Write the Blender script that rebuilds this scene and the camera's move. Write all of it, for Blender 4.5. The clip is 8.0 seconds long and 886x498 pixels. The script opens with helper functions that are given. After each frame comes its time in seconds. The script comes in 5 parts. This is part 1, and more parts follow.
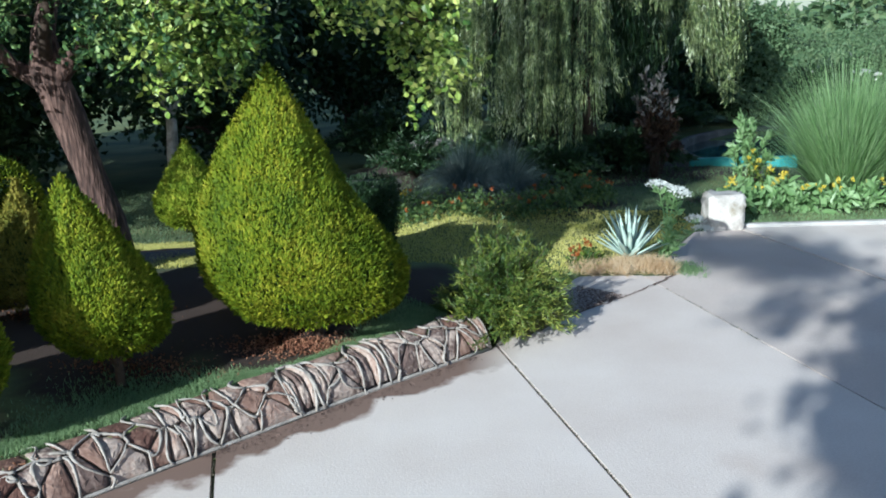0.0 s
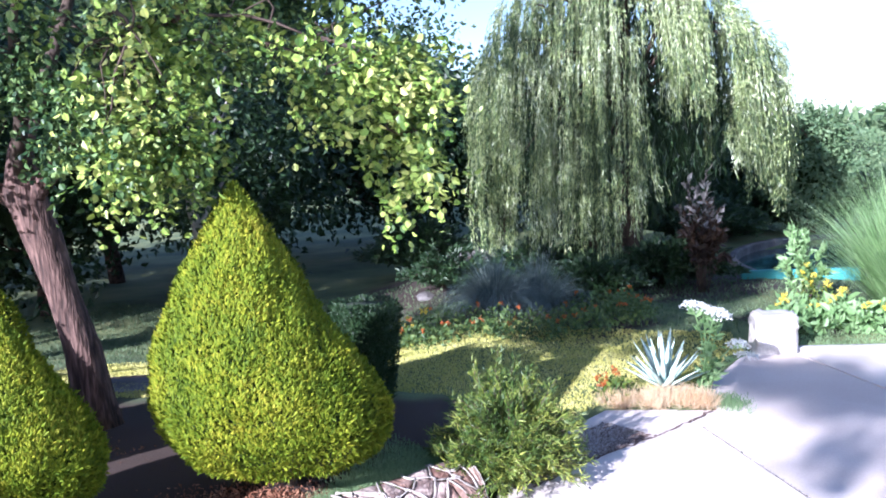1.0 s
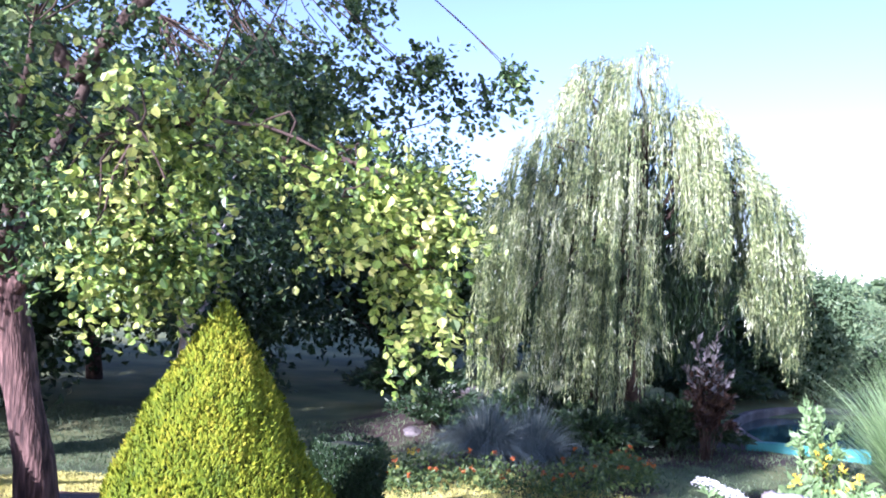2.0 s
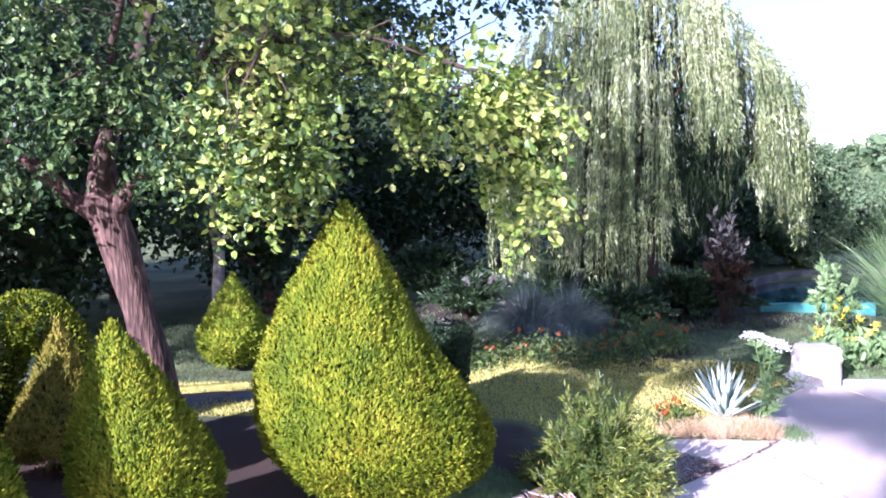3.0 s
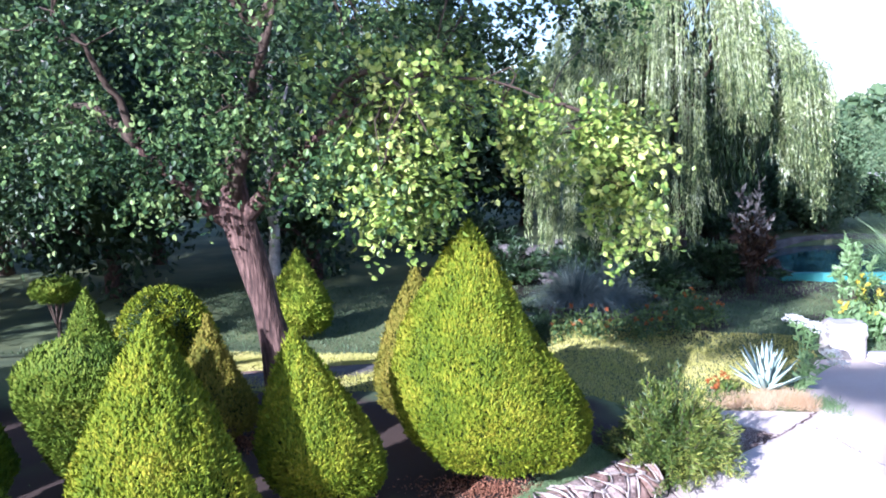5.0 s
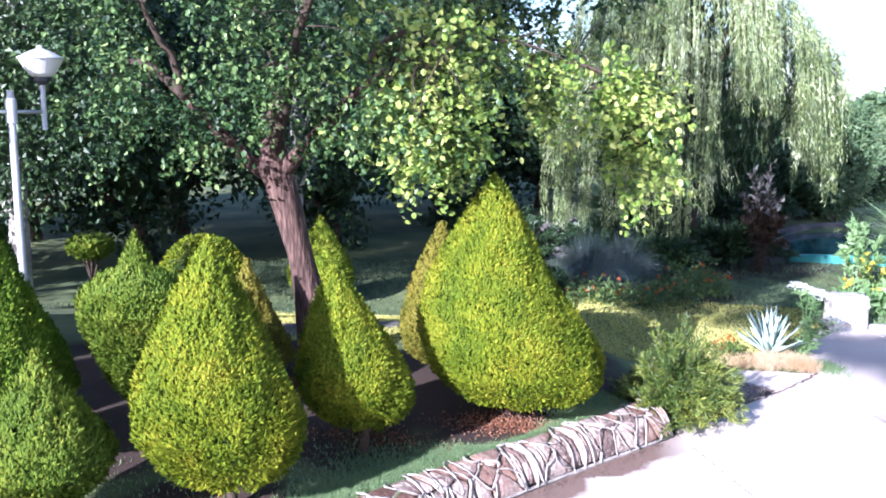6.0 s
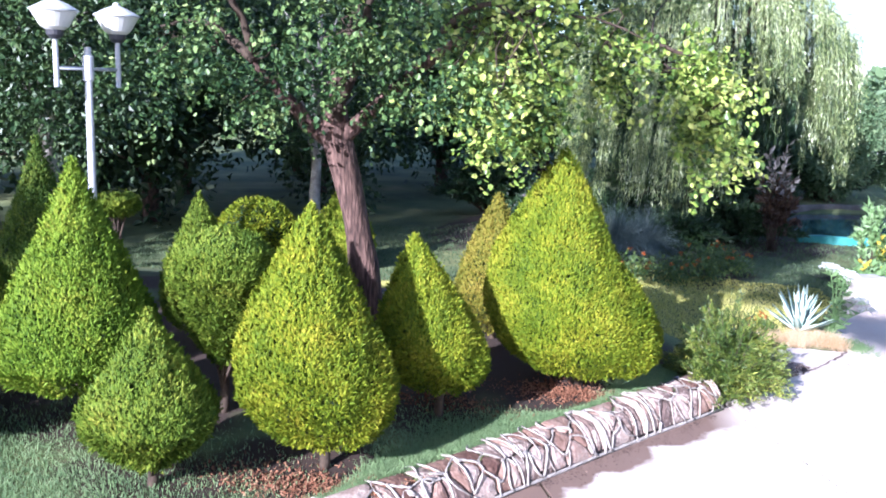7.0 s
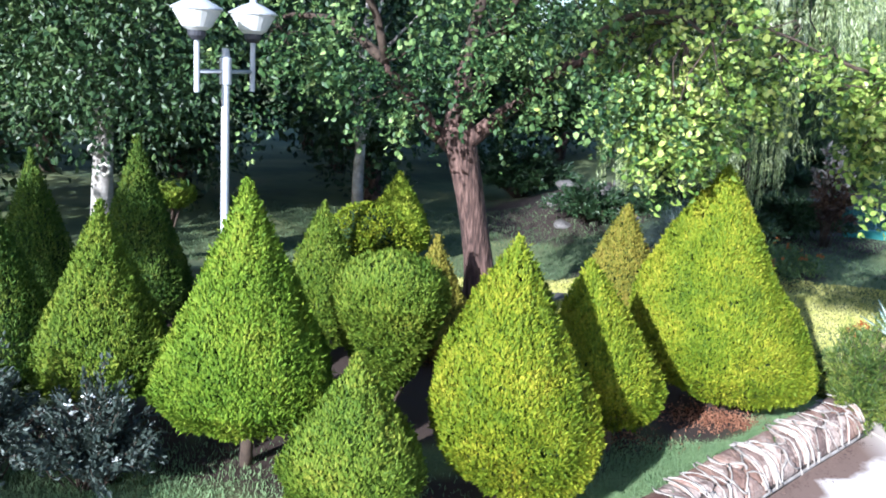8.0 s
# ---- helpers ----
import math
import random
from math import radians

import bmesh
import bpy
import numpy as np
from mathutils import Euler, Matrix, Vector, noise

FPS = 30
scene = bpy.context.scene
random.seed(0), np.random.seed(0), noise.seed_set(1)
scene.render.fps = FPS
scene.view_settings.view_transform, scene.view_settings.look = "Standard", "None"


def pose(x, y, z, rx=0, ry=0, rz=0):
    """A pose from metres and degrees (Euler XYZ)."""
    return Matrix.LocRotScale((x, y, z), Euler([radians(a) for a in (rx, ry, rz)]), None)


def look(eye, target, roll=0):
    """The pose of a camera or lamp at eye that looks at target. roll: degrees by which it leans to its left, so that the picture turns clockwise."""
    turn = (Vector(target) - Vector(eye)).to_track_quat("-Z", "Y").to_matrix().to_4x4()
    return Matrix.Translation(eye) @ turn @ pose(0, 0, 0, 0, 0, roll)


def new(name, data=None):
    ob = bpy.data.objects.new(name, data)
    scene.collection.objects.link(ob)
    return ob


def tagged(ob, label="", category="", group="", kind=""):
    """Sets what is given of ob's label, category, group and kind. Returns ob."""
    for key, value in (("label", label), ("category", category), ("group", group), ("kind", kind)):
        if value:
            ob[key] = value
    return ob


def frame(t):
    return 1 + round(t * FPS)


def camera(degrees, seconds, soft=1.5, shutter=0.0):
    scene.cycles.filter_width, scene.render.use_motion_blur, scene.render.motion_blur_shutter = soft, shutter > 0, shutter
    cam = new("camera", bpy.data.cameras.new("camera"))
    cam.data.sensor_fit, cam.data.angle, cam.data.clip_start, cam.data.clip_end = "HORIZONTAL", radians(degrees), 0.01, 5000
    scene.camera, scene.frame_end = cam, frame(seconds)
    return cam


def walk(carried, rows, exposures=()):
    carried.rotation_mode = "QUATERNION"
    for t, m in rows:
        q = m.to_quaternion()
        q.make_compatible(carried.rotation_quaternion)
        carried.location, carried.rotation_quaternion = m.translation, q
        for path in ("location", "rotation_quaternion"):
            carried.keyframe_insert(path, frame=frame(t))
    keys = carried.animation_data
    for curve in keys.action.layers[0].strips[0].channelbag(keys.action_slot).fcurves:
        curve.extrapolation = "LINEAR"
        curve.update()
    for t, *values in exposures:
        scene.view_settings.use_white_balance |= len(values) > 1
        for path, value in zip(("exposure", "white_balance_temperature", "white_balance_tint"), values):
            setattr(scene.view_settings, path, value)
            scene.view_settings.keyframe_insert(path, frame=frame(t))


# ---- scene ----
cam = camera(54.5, 8.0, 1.9)
PATH = [
    (0, (0.395, -0.17, 1.918), (0.24, 1.77, 1.455), -2.2),
    (0.5, (0.748, 0.144, 1.974), (0.545, 2.107, 1.648), 6.1),
    (1, (0.754, 0.519, 1.925), (0.461, 2.485, 1.709), -2.9),
    (1.5, (0.708, 0.835, 2.036), (0.434, 2.816, 2.026), 0.7),
    (1.7, (0.685, 0.931, 2.03), (0.387, 2.907, 2.105), 3.0),
    (2.8, (0.163, 0.589, 1.93), (-0.072, 2.576, 1.914), 2.4),
    (3, (0.013, 0.415, 1.941), (-0.207, 2.396, 1.781), -1.1),
    (3.5, (-0.407, 0.165, 2.185), (-0.649, 2.122, 1.852), -11.4),
    (4, (-0.506, -0.069, 2.334), (-0.735, 1.905, 2.111), -8.5),
    (4.5, (-0.505, -0.252, 2.419), (-0.725, 1.722, 2.178), -1.7),
    (4.7, (-0.545, -0.292, 2.427), (-0.752, 1.68, 2.162), -1.2),
    (5.8, (-0.638, -0.769, 2.288), (-0.87, 1.196, 1.993), -1.2),
    (6, (-0.664, -0.841, 2.218), (-0.897, 1.122, 1.912), 0.2),
    (6.5, (-0.874, -0.991, 2.22), (-1.041, 0.959, 1.804), 4.4),
    (7, (-1.3, -1.018, 2.241), (-1.469, 0.938, 1.862), 2.4),
    (7.5, (-1.845, -0.979, 2.312), (-1.977, 0.969, 1.882), 3.5),
    (8, (-2.56, -0.726, 2.442), (-2.644, 1.221, 1.994), 3.7),
]
EXPOSURES = [(0.0, 0.62, 5200, 2), (0.5, 1.45, 5250, 12), (1.0, 1.75, 5100, 24), (1.5, 2.0, 5150, 36), (3.0, 1.77, 5280, 40), (3.5, 1.67, 5420, 40), (4.5, 1.6, 4980, 28), (6.0, 1.77, 5130, 25), (7.0, 1.71, 5130, 23), (7.5, 1.66, 5180, 20), (8.0, 1.46, 5120, 12)]
walk(cam, [(t, look(eye, target, roll)) for t, eye, target, roll in PATH], EXPOSURES)

# ---------------------------------------------------------------- world, sun
SUN_AZ, SUN_EL = 28.5, 23.0          # the way the light travels: degrees from +y towards +x, and its height
SUN_WAY = Vector((math.sin(radians(SUN_AZ)) * math.cos(radians(SUN_EL)), math.cos(radians(SUN_AZ)) * math.cos(radians(SUN_EL)), -math.sin(radians(SUN_EL))))
world = bpy.data.worlds.new("sky")
scene.world = world
world.use_nodes = True
wn = world.node_tree
wn.nodes.clear()
sky = wn.nodes.new("ShaderNodeTexSky")
sky.sky_type, sky.sun_disc = "NISHITA", False
sky.sun_elevation, sky.sun_rotation = radians(SUN_EL), radians(180 + SUN_AZ)
sky.air_density, sky.dust_density = 1.0, 1.0
wbg = wn.nodes.new("ShaderNodeBackground")
wbg.inputs["Strength"].default_value = 0.08
wout = wn.nodes.new("ShaderNodeOutputWorld")
wn.links.new(sky.outputs[0], wbg.inputs[0])
wn.links.new(wbg.outputs[0], wout.inputs[0])
sun_data = bpy.data.lights.new("sun", "SUN")
sun_data.energy, sun_data.angle, sun_data.color = 5.0, radians(0.6), (1.0, 0.93, 0.80)
sun = new("sun", sun_data)
sun.matrix_world = look((-10, -18, 12), Vector((-10, -18, 12)) + SUN_WAY)


# ---------------------------------------------------------------- materials
def ramp_node(nt, colours):
    r = nt.nodes.new("ShaderNodeValToRGB")
    el = r.color_ramp.elements
    while len(el) < len(colours):
        el.new(0.5)
    for i, c in enumerate(colours):
        el[i].position = i / (len(colours) - 1)
        el[i].color = (*c, 1)
    return r


def surface(name, colours, scale=6.0, rough=0.8, bump=0.3, fine=60.0, metal=0.0, random_piece=False, stain=None):
    """A matt or glossy solid: colour from noise at two sizes, with fine relief."""
    m = bpy.data.materials.new(name)
    m.use_nodes = True
    nt = m.node_tree
    bsdf = nt.nodes["Principled BSDF"]
    geo = nt.nodes.new("ShaderNodeTexCoord")
    n1 = nt.nodes.new("ShaderNodeTexNoise")
    n1.inputs["Scale"].default_value, n1.inputs["Detail"].default_value = scale, 6
    n2 = nt.nodes.new("ShaderNodeTexNoise")
    n2.inputs["Scale"].default_value, n2.inputs["Detail"].default_value = fine, 4
    for n in (n1, n2):
        nt.links.new(geo.outputs["Object"], n.inputs["Vector"])
    add = nt.nodes.new("ShaderNodeMath")
    add.operation = "MULTIPLY_ADD"
    add.inputs[1].default_value = 0.35
    nt.links.new(n2.outputs[0], add.inputs[0])
    stretch = nt.nodes.new("ShaderNodeMapRange")
    stretch.inputs[1].default_value, stretch.inputs[2].default_value = 0.42, 0.92
    if random_piece:
        info = nt.nodes.new("ShaderNodeObjectInfo")
        mix = nt.nodes.new("ShaderNodeMath")
        mix.operation = "MULTIPLY_ADD"
        mix.inputs[1].default_value = 0.55
        half = nt.nodes.new("ShaderNodeMath")
        half.operation = "MULTIPLY"
        half.inputs[1].default_value = 0.5
        nt.links.new(n1.outputs[0], half.inputs[0])
        nt.links.new(info.outputs["Random"], mix.inputs[0])
        nt.links.new(half.outputs[0], mix.inputs[2])
        nt.links.new(mix.outputs[0], add.inputs[2])
    else:
        nt.links.new(n1.outputs[0], add.inputs[2])
    nt.links.new(add.outputs[0], stretch.inputs[0])
    r = ramp_node(nt, colours)
    nt.links.new(stretch.outputs[0], r.inputs[0])
    out = r.outputs[0]
    if stain:
        colour, size, low, high = stain
        n3 = nt.nodes.new("ShaderNodeTexNoise")
        n3.inputs["Scale"].default_value, n3.inputs["Detail"].default_value = size, 5
        nt.links.new(geo.outputs["Object"], n3.inputs["Vector"])
        mr = nt.nodes.new("ShaderNodeMapRange")
        mr.inputs[1].default_value, mr.inputs[2].default_value = low, high
        nt.links.new(n3.outputs[0], mr.inputs[0])
        mx = nt.nodes.new("ShaderNodeMix")
        mx.data_type = "RGBA"
        nt.links.new(mr.outputs[0], mx.inputs[0])
        nt.links.new(out, mx.inputs[6])
        mx.inputs[7].default_value = (*colour, 1)
        out = mx.outputs[2]
    nt.links.new(out, bsdf.inputs["Base Color"])
    bsdf.inputs["Roughness"].default_value, bsdf.inputs["Metallic"].default_value = rough, metal
    if bump:
        b = nt.nodes.new("ShaderNodeBump")
        b.inputs["Strength"].default_value, b.inputs["Distance"].default_value = bump, 0.02
        nt.links.new(add.outputs[0], b.inputs["Height"])
        nt.links.new(b.outputs[0], bsdf.inputs["Normal"])
    return m


def leafage(name, colours, through_light=0.3, rough=0.5, patch=2.5, patch_share=0.45, gloss=0.5):
    """Leaves: each one its own tint, with broad patches, and some light passing through."""
    m = bpy.data.materials.new(name)
    m.use_nodes = True
    nt = m.node_tree
    bsdf, out = nt.nodes["Principled BSDF"], nt.nodes["Material Output"]
    geo = nt.nodes.new("ShaderNodeNewGeometry")
    co = nt.nodes.new("ShaderNodeTexCoord")
    n = nt.nodes.new("ShaderNodeTexNoise")
    n.inputs["Scale"].default_value, n.inputs["Detail"].default_value = patch, 3
    nt.links.new(co.outputs["Object"], n.inputs["Vector"])
    sc = nt.nodes.new("ShaderNodeMapRange")
    sc.inputs[1].default_value, sc.inputs[2].default_value = 0.3, 0.7
    nt.links.new(n.outputs[0], sc.inputs[0])
    mx = nt.nodes.new("ShaderNodeMix")
    mx.inputs[0].default_value = patch_share
    nt.links.new(geo.outputs["Random Per Island"], mx.inputs[2])
    nt.links.new(sc.outputs[0], mx.inputs[3])
    r = ramp_node(nt, colours)
    nt.links.new(mx.outputs[0], r.inputs[0])
    nt.links.new(r.outputs[0], bsdf.inputs["Base Color"])
    bsdf.inputs["Roughness"].default_value = rough
    bsdf.inputs["Specular IOR Level"].default_value = gloss
    tr = nt.nodes.new("ShaderNodeBsdfTranslucent")
    nt.links.new(r.outputs[0], tr.inputs["Color"])
    ms = nt.nodes.new("ShaderNodeMixShader")
    ms.inputs[0].default_value = through_light
    nt.links.new(bsdf.outputs[0], ms.inputs[1])
    nt.links.new(tr.outputs[0], ms.inputs[2])
    nt.links.new(ms.outputs[0], out.inputs["Surface"])
    return m


M_CONCRETE = surface("concrete", [(0.53, 0.44, 0.39), (0.65, 0.57, 0.52), (0.72, 0.655, 0.62)], 1.2, 0.85, 0.25, 90, random_piece=True, stain=((0.44, 0.34, 0.29), 0.9, 0.60, 0.85))


def damp_foot(m):
    """A brown damp stain on the concrete along the garden wall's foot, uneven in width."""
    nt = m.node_tree
    bsdf = nt.nodes["Principled BSDF"]
    dry = bsdf.inputs["Base Color"].links[0].from_socket
    co = nt.nodes.new("ShaderNodeTexCoord")
    off = nt.nodes.new("ShaderNodeVectorMath")
    off.operation = "DOT_PRODUCT"
    off.inputs[1].default_value = (0.722, -0.692, 0)
    nt.links.new(co.outputs["Object"], off.inputs[0])
    n = nt.nodes.new("ShaderNodeTexNoise")
    n.inputs["Scale"].default_value, n.inputs["Detail"].default_value = 2.2, 5
    nt.links.new(co.outputs["Object"], n.inputs["Vector"])
    wide = nt.nodes.new("ShaderNodeMath")
    wide.operation = "MULTIPLY_ADD"
    wide.inputs[1].default_value = 0.9
    nt.links.new(n.outputs[0], wide.inputs[0])
    nt.links.new(off.outputs["Value"], wide.inputs[2])
    mr = nt.nodes.new("ShaderNodeMapRange")
    mr.inputs[1].default_value, mr.inputs[2].default_value = -2.62, -2.70
    mr.inputs[3].default_value, mr.inputs[4].default_value = 0.0, 0.92
    nt.links.new(wide.outputs[0], mr.inputs[0])
    xyz = nt.nodes.new("ShaderNodeSeparateXYZ")
    nt.links.new(co.outputs["Object"], xyz.inputs[0])
    ends = nt.nodes.new("ShaderNodeMapRange")
    ends.inputs[1].default_value, ends.inputs[2].default_value = 0.45, 0.1
    nt.links.new(xyz.outputs[0], ends.inputs[0])
    share = nt.nodes.new("ShaderNodeMath")
    share.operation = "MULTIPLY"
    nt.links.new(mr.outputs[0], share.inputs[0])
    nt.links.new(ends.outputs[0], share.inputs[1])
    mx = nt.nodes.new("ShaderNodeMix")
    mx.data_type = "RGBA"
    nt.links.new(share.outputs[0], mx.inputs[0])
    nt.links.new(dry, mx.inputs[6])
    mx.inputs[7].default_value = (0.15, 0.085, 0.06, 1)
    nt.links.new(mx.outputs[2], bsdf.inputs["Base Color"])


damp_foot(M_CONCRETE)
M_STONE = surface("wall stone", [(0.10, 0.045, 0.032), (0.20, 0.115, 0.085), (0.29, 0.19, 0.15), (0.42, 0.33, 0.28), (0.13, 0.085, 0.072)], 9, 0.8, 0.8, 45, random_piece=True)
M_POINTING = surface("pale mortar", [(0.21, 0.18, 0.155), (0.46, 0.41, 0.37)], 12, 0.9, 0.5, 80)
M_MORTAR = surface("dark joint mortar", [(0.06, 0.045, 0.04), (0.15, 0.12, 0.10)], 10, 0.95, 0.5, 60)
M_SOIL = surface("brown soil", [(0.05, 0.032, 0.026), (0.12, 0.075, 0.06), (0.20, 0.135, 0.11)], 5, 0.95, 1.0, 40)
M_BARK = surface("rough bark", [(0.018, 0.011, 0.009), (0.07, 0.042, 0.034), (0.16, 0.105, 0.09)], 14, 0.9, 1.2, 40)


def furrowed_bark():
    """Dark bark with long upright furrows."""
    m = surface("furrowed bark", [(0.016, 0.010, 0.008), (0.075, 0.046, 0.037), (0.19, 0.125, 0.105)], 14, 0.9, 0.6, 40)
    nt = m.node_tree
    bsdf = nt.nodes["Principled BSDF"]
    co = nt.nodes.new("ShaderNodeTexCoord")
    mp = nt.nodes.new("ShaderNodeMapping")
    mp.inputs["Scale"].default_value = (42, 42, 6)
    nt.links.new(co.outputs["Object"], mp.inputs["Vector"])
    n = nt.nodes.new("ShaderNodeTexNoise")
    n.inputs["Scale"].default_value, n.inputs["Detail"].default_value = 1.0, 3
    nt.links.new(mp.outputs[0], n.inputs["Vector"])
    sc = nt.nodes.new("ShaderNodeMapRange")
    sc.inputs[1].default_value, sc.inputs[2].default_value = 0.36, 0.66
    nt.links.new(n.outputs[0], sc.inputs[0])
    r = ramp_node(nt, [(0.035, 0.019, 0.015), (0.085, 0.047, 0.037), (0.165, 0.098, 0.078)])
    nt.links.new(sc.outputs[0], r.inputs[0])
    nt.links.new(r.outputs[0], bsdf.inputs["Base Color"])
    b = nt.nodes.new("ShaderNodeBump")
    b.inputs["Strength"].default_value, b.inputs["Distance"].default_value = 0.55, 0.014
    nt.links.new(sc.outputs[0], b.inputs["Height"])
    nt.links.new(b.outputs[0], bsdf.inputs["Normal"])
    return m


M_FURROW = furrowed_bark()
M_PALE_BARK = surface("pale bark", [(0.12, 0.10, 0.09), (0.28, 0.25, 0.23), (0.44, 0.41, 0.38)], 7, 0.85, 0.6, 35)
M_SCAR = surface("cut wood", [(0.34, 0.31, 0.28), (0.60, 0.57, 0.52)], 9, 0.85, 0.5, 40)
M_TWIG = surface("twig bark", [(0.028, 0.018, 0.012), (0.075, 0.05, 0.034)], 20, 0.9, 0.4)
M_METAL = surface("pale grey paint", [(0.38, 0.39, 0.42), (0.54, 0.55, 0.58)], 5, 0.45, 0.05, 60)
M_DARKMETAL = surface("dark socket plastic", [(0.02, 0.02, 0.03), (0.05, 0.05, 0.06)], 8, 0.5, 0.1)
M_GLOBE = surface("milky lamp glass", [(0.62, 0.62, 0.60), (0.76, 0.76, 0.74)], 4, 0.3, 0.0)
M_BLOCK = surface("white stone", [(0.32, 0.28, 0.25), (0.54, 0.50, 0.46), (0.66, 0.63, 0.59)], 5, 0.85, 0.6, 50, stain=((0.25, 0.20, 0.13), 4.0, 0.58, 0.70))
# Grey stone darkened: shade on rockery, path and pond rim as colour.
M_SHADED_ROCK = surface("grey rock darkened for shade", [(0.05, 0.045, 0.043), (0.10, 0.09, 0.086), (0.18, 0.165, 0.155)], 4, 0.9, 0.9, 30)
M_TURQUOISE = surface("turquoise pool paint", [(0.03, 0.20, 0.19), (0.07, 0.31, 0.29)], 3, 0.6, 0.1)
M_KERB = surface("kerb concrete", [(0.34, 0.32, 0.30), (0.55, 0.52, 0.50)], 4, 0.9, 0.4, 60)
M_PLASTER = surface("far pale plaster", [(0.55, 0.53, 0.50), (0.72, 0.70, 0.67)], 1, 0.9, 0.1)
# Near-black green puts the shade inside bushes and crowns into colour.
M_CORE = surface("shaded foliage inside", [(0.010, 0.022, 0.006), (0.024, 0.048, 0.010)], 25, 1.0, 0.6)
M_YEW = leafage("golden clipped leaves", [(0.038, 0.075, 0.004), (0.105, 0.153, 0.006), (0.188, 0.220, 0.009), (0.36, 0.325, 0.026)], 0.07, 0.65, 4.0, 0.5, 0.18)
M_YEW_YELLOW = leafage("yellow-tipped clipped leaves", [(0.05, 0.10, 0.008), (0.14, 0.205, 0.012), (0.25, 0.30, 0.02), (0.42, 0.40, 0.05)], 0.07, 0.65, 4.0, 0.5, 0.18)
M_YEW_GREEN = leafage("green clipped leaves", [(0.04, 0.085, 0.006), (0.095, 0.165, 0.010), (0.155, 0.225, 0.015), (0.27, 0.30, 0.03)], 0.07, 0.65, 4.0, 0.5, 0.18)
M_YEW_DARK = leafage("dark green clipped leaves", [(0.03, 0.065, 0.006), (0.075, 0.125, 0.010), (0.135, 0.185, 0.016), (0.24, 0.25, 0.03)], 0.07, 0.65, 4.0, 0.5, 0.18)
# Clipped green lowered: shade over the leftmost cones put into leaf colour.
M_YEW_SHADED = leafage("clipped leaves darkened for shade", [(0.016, 0.042, 0.006), (0.042, 0.085, 0.010), (0.085, 0.13, 0.015), (0.17, 0.19, 0.025)], 0.07, 0.65, 4.0, 0.5, 0.18)
M_YEW_DULL = leafage("bronzed clipped leaves", [(0.055, 0.072, 0.010), (0.135, 0.138, 0.017), (0.22, 0.19, 0.025), (0.31, 0.24, 0.05)], 0.07, 0.65, 4.0, 0.5, 0.18)
# Ramp from near black to bright paints the crown's shade and lit clumps.
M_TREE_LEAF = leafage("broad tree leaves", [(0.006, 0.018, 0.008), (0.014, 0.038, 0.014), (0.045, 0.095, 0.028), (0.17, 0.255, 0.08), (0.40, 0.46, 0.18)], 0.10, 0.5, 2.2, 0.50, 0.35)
# Darker copy of the tree leaf colours, for the shaded pruned tree.
M_SHADE_LEAF = leafage("tree leaves darkened for shade", [(0.010, 0.025, 0.010), (0.024, 0.055, 0.018), (0.055, 0.10, 0.03), (0.12, 0.165, 0.05)], 0.14, 0.45, 0.8, 0.4)
# Sunlight on the near bough is put into this brighter leaf colour.
M_BOUGH_LEAF = leafage("yellow-green leaves painted as sunlit", [(0.012, 0.034, 0.008), (0.05, 0.105, 0.018), (0.19, 0.285, 0.045), (0.38, 0.45, 0.10), (0.62, 0.62, 0.22)], 0.14, 0.42, 2.0, 0.38)
# Leaf colour lowered so that shaded wood and willow inside stay dark.
M_DARK_LEAF = leafage("wood leaves darkened for shade", [(0.008, 0.024, 0.009), (0.020, 0.048, 0.015), (0.042, 0.078, 0.022)], 0.15, 0.5, 0.5)
# Distance haze is put into this paler leaf colour.
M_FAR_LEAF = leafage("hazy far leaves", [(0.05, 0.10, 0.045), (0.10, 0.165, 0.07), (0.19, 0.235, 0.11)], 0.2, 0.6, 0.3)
# Near-white end paints sun glints on the strands, dark end their shade.
M_WILLOW = leafage("willow leaves", [(0.022, 0.048, 0.018), (0.080, 0.128, 0.046), (0.34, 0.40, 0.15), (0.87, 0.91, 0.68)], 0.2, 0.32, 1.3, 0.4)
M_ROSEMARY = leafage("narrow shrub leaves", [(0.014, 0.038, 0.008), (0.052, 0.098, 0.015), (0.16, 0.20, 0.028), (0.48, 0.47, 0.09)], 0.15, 0.5)
M_GRASS = leafage("grass blades", [(0.13, 0.22, 0.10), (0.225, 0.33, 0.15), (0.35, 0.45, 0.23)], 0.4, 0.6)
# Lawn light is put into two blade colours: sunlit yellow, shaded dark green.
M_LAWN_BLADE = leafage("lawn blades coloured as sunlit", [(0.36, 0.36, 0.07), (0.54, 0.51, 0.14), (0.68, 0.61, 0.26)], 0.3, 0.6)
M_SHADED_LAWN = leafage("lawn blades darkened for shade", [(0.035, 0.065, 0.028), (0.075, 0.12, 0.05), (0.14, 0.19, 0.085)], 0.2, 0.6)
M_DRY = leafage("orange dry grass", [(0.50, 0.32, 0.16), (0.68, 0.52, 0.33), (0.80, 0.71, 0.55)], 0.45, 0.7)
M_CHIP = leafage("fallen leaves and chips", [(0.08, 0.028, 0.014), (0.17, 0.065, 0.032), (0.26, 0.12, 0.065), (0.36, 0.22, 0.13)], 0.1, 0.8)
M_AGAVE = surface("blue-green agave skin", [(0.28, 0.40, 0.34), (0.44, 0.55, 0.48), (0.58, 0.64, 0.55)], 9, 0.5, 0.1)
# Silver-grey taken down: the shade on these shrubs is in the colour.
M_SILVER = leafage("silver-grey leaves darkened for shade", [(0.016, 0.026, 0.020), (0.042, 0.058, 0.046), (0.11, 0.14, 0.12)], 0.2, 0.5)
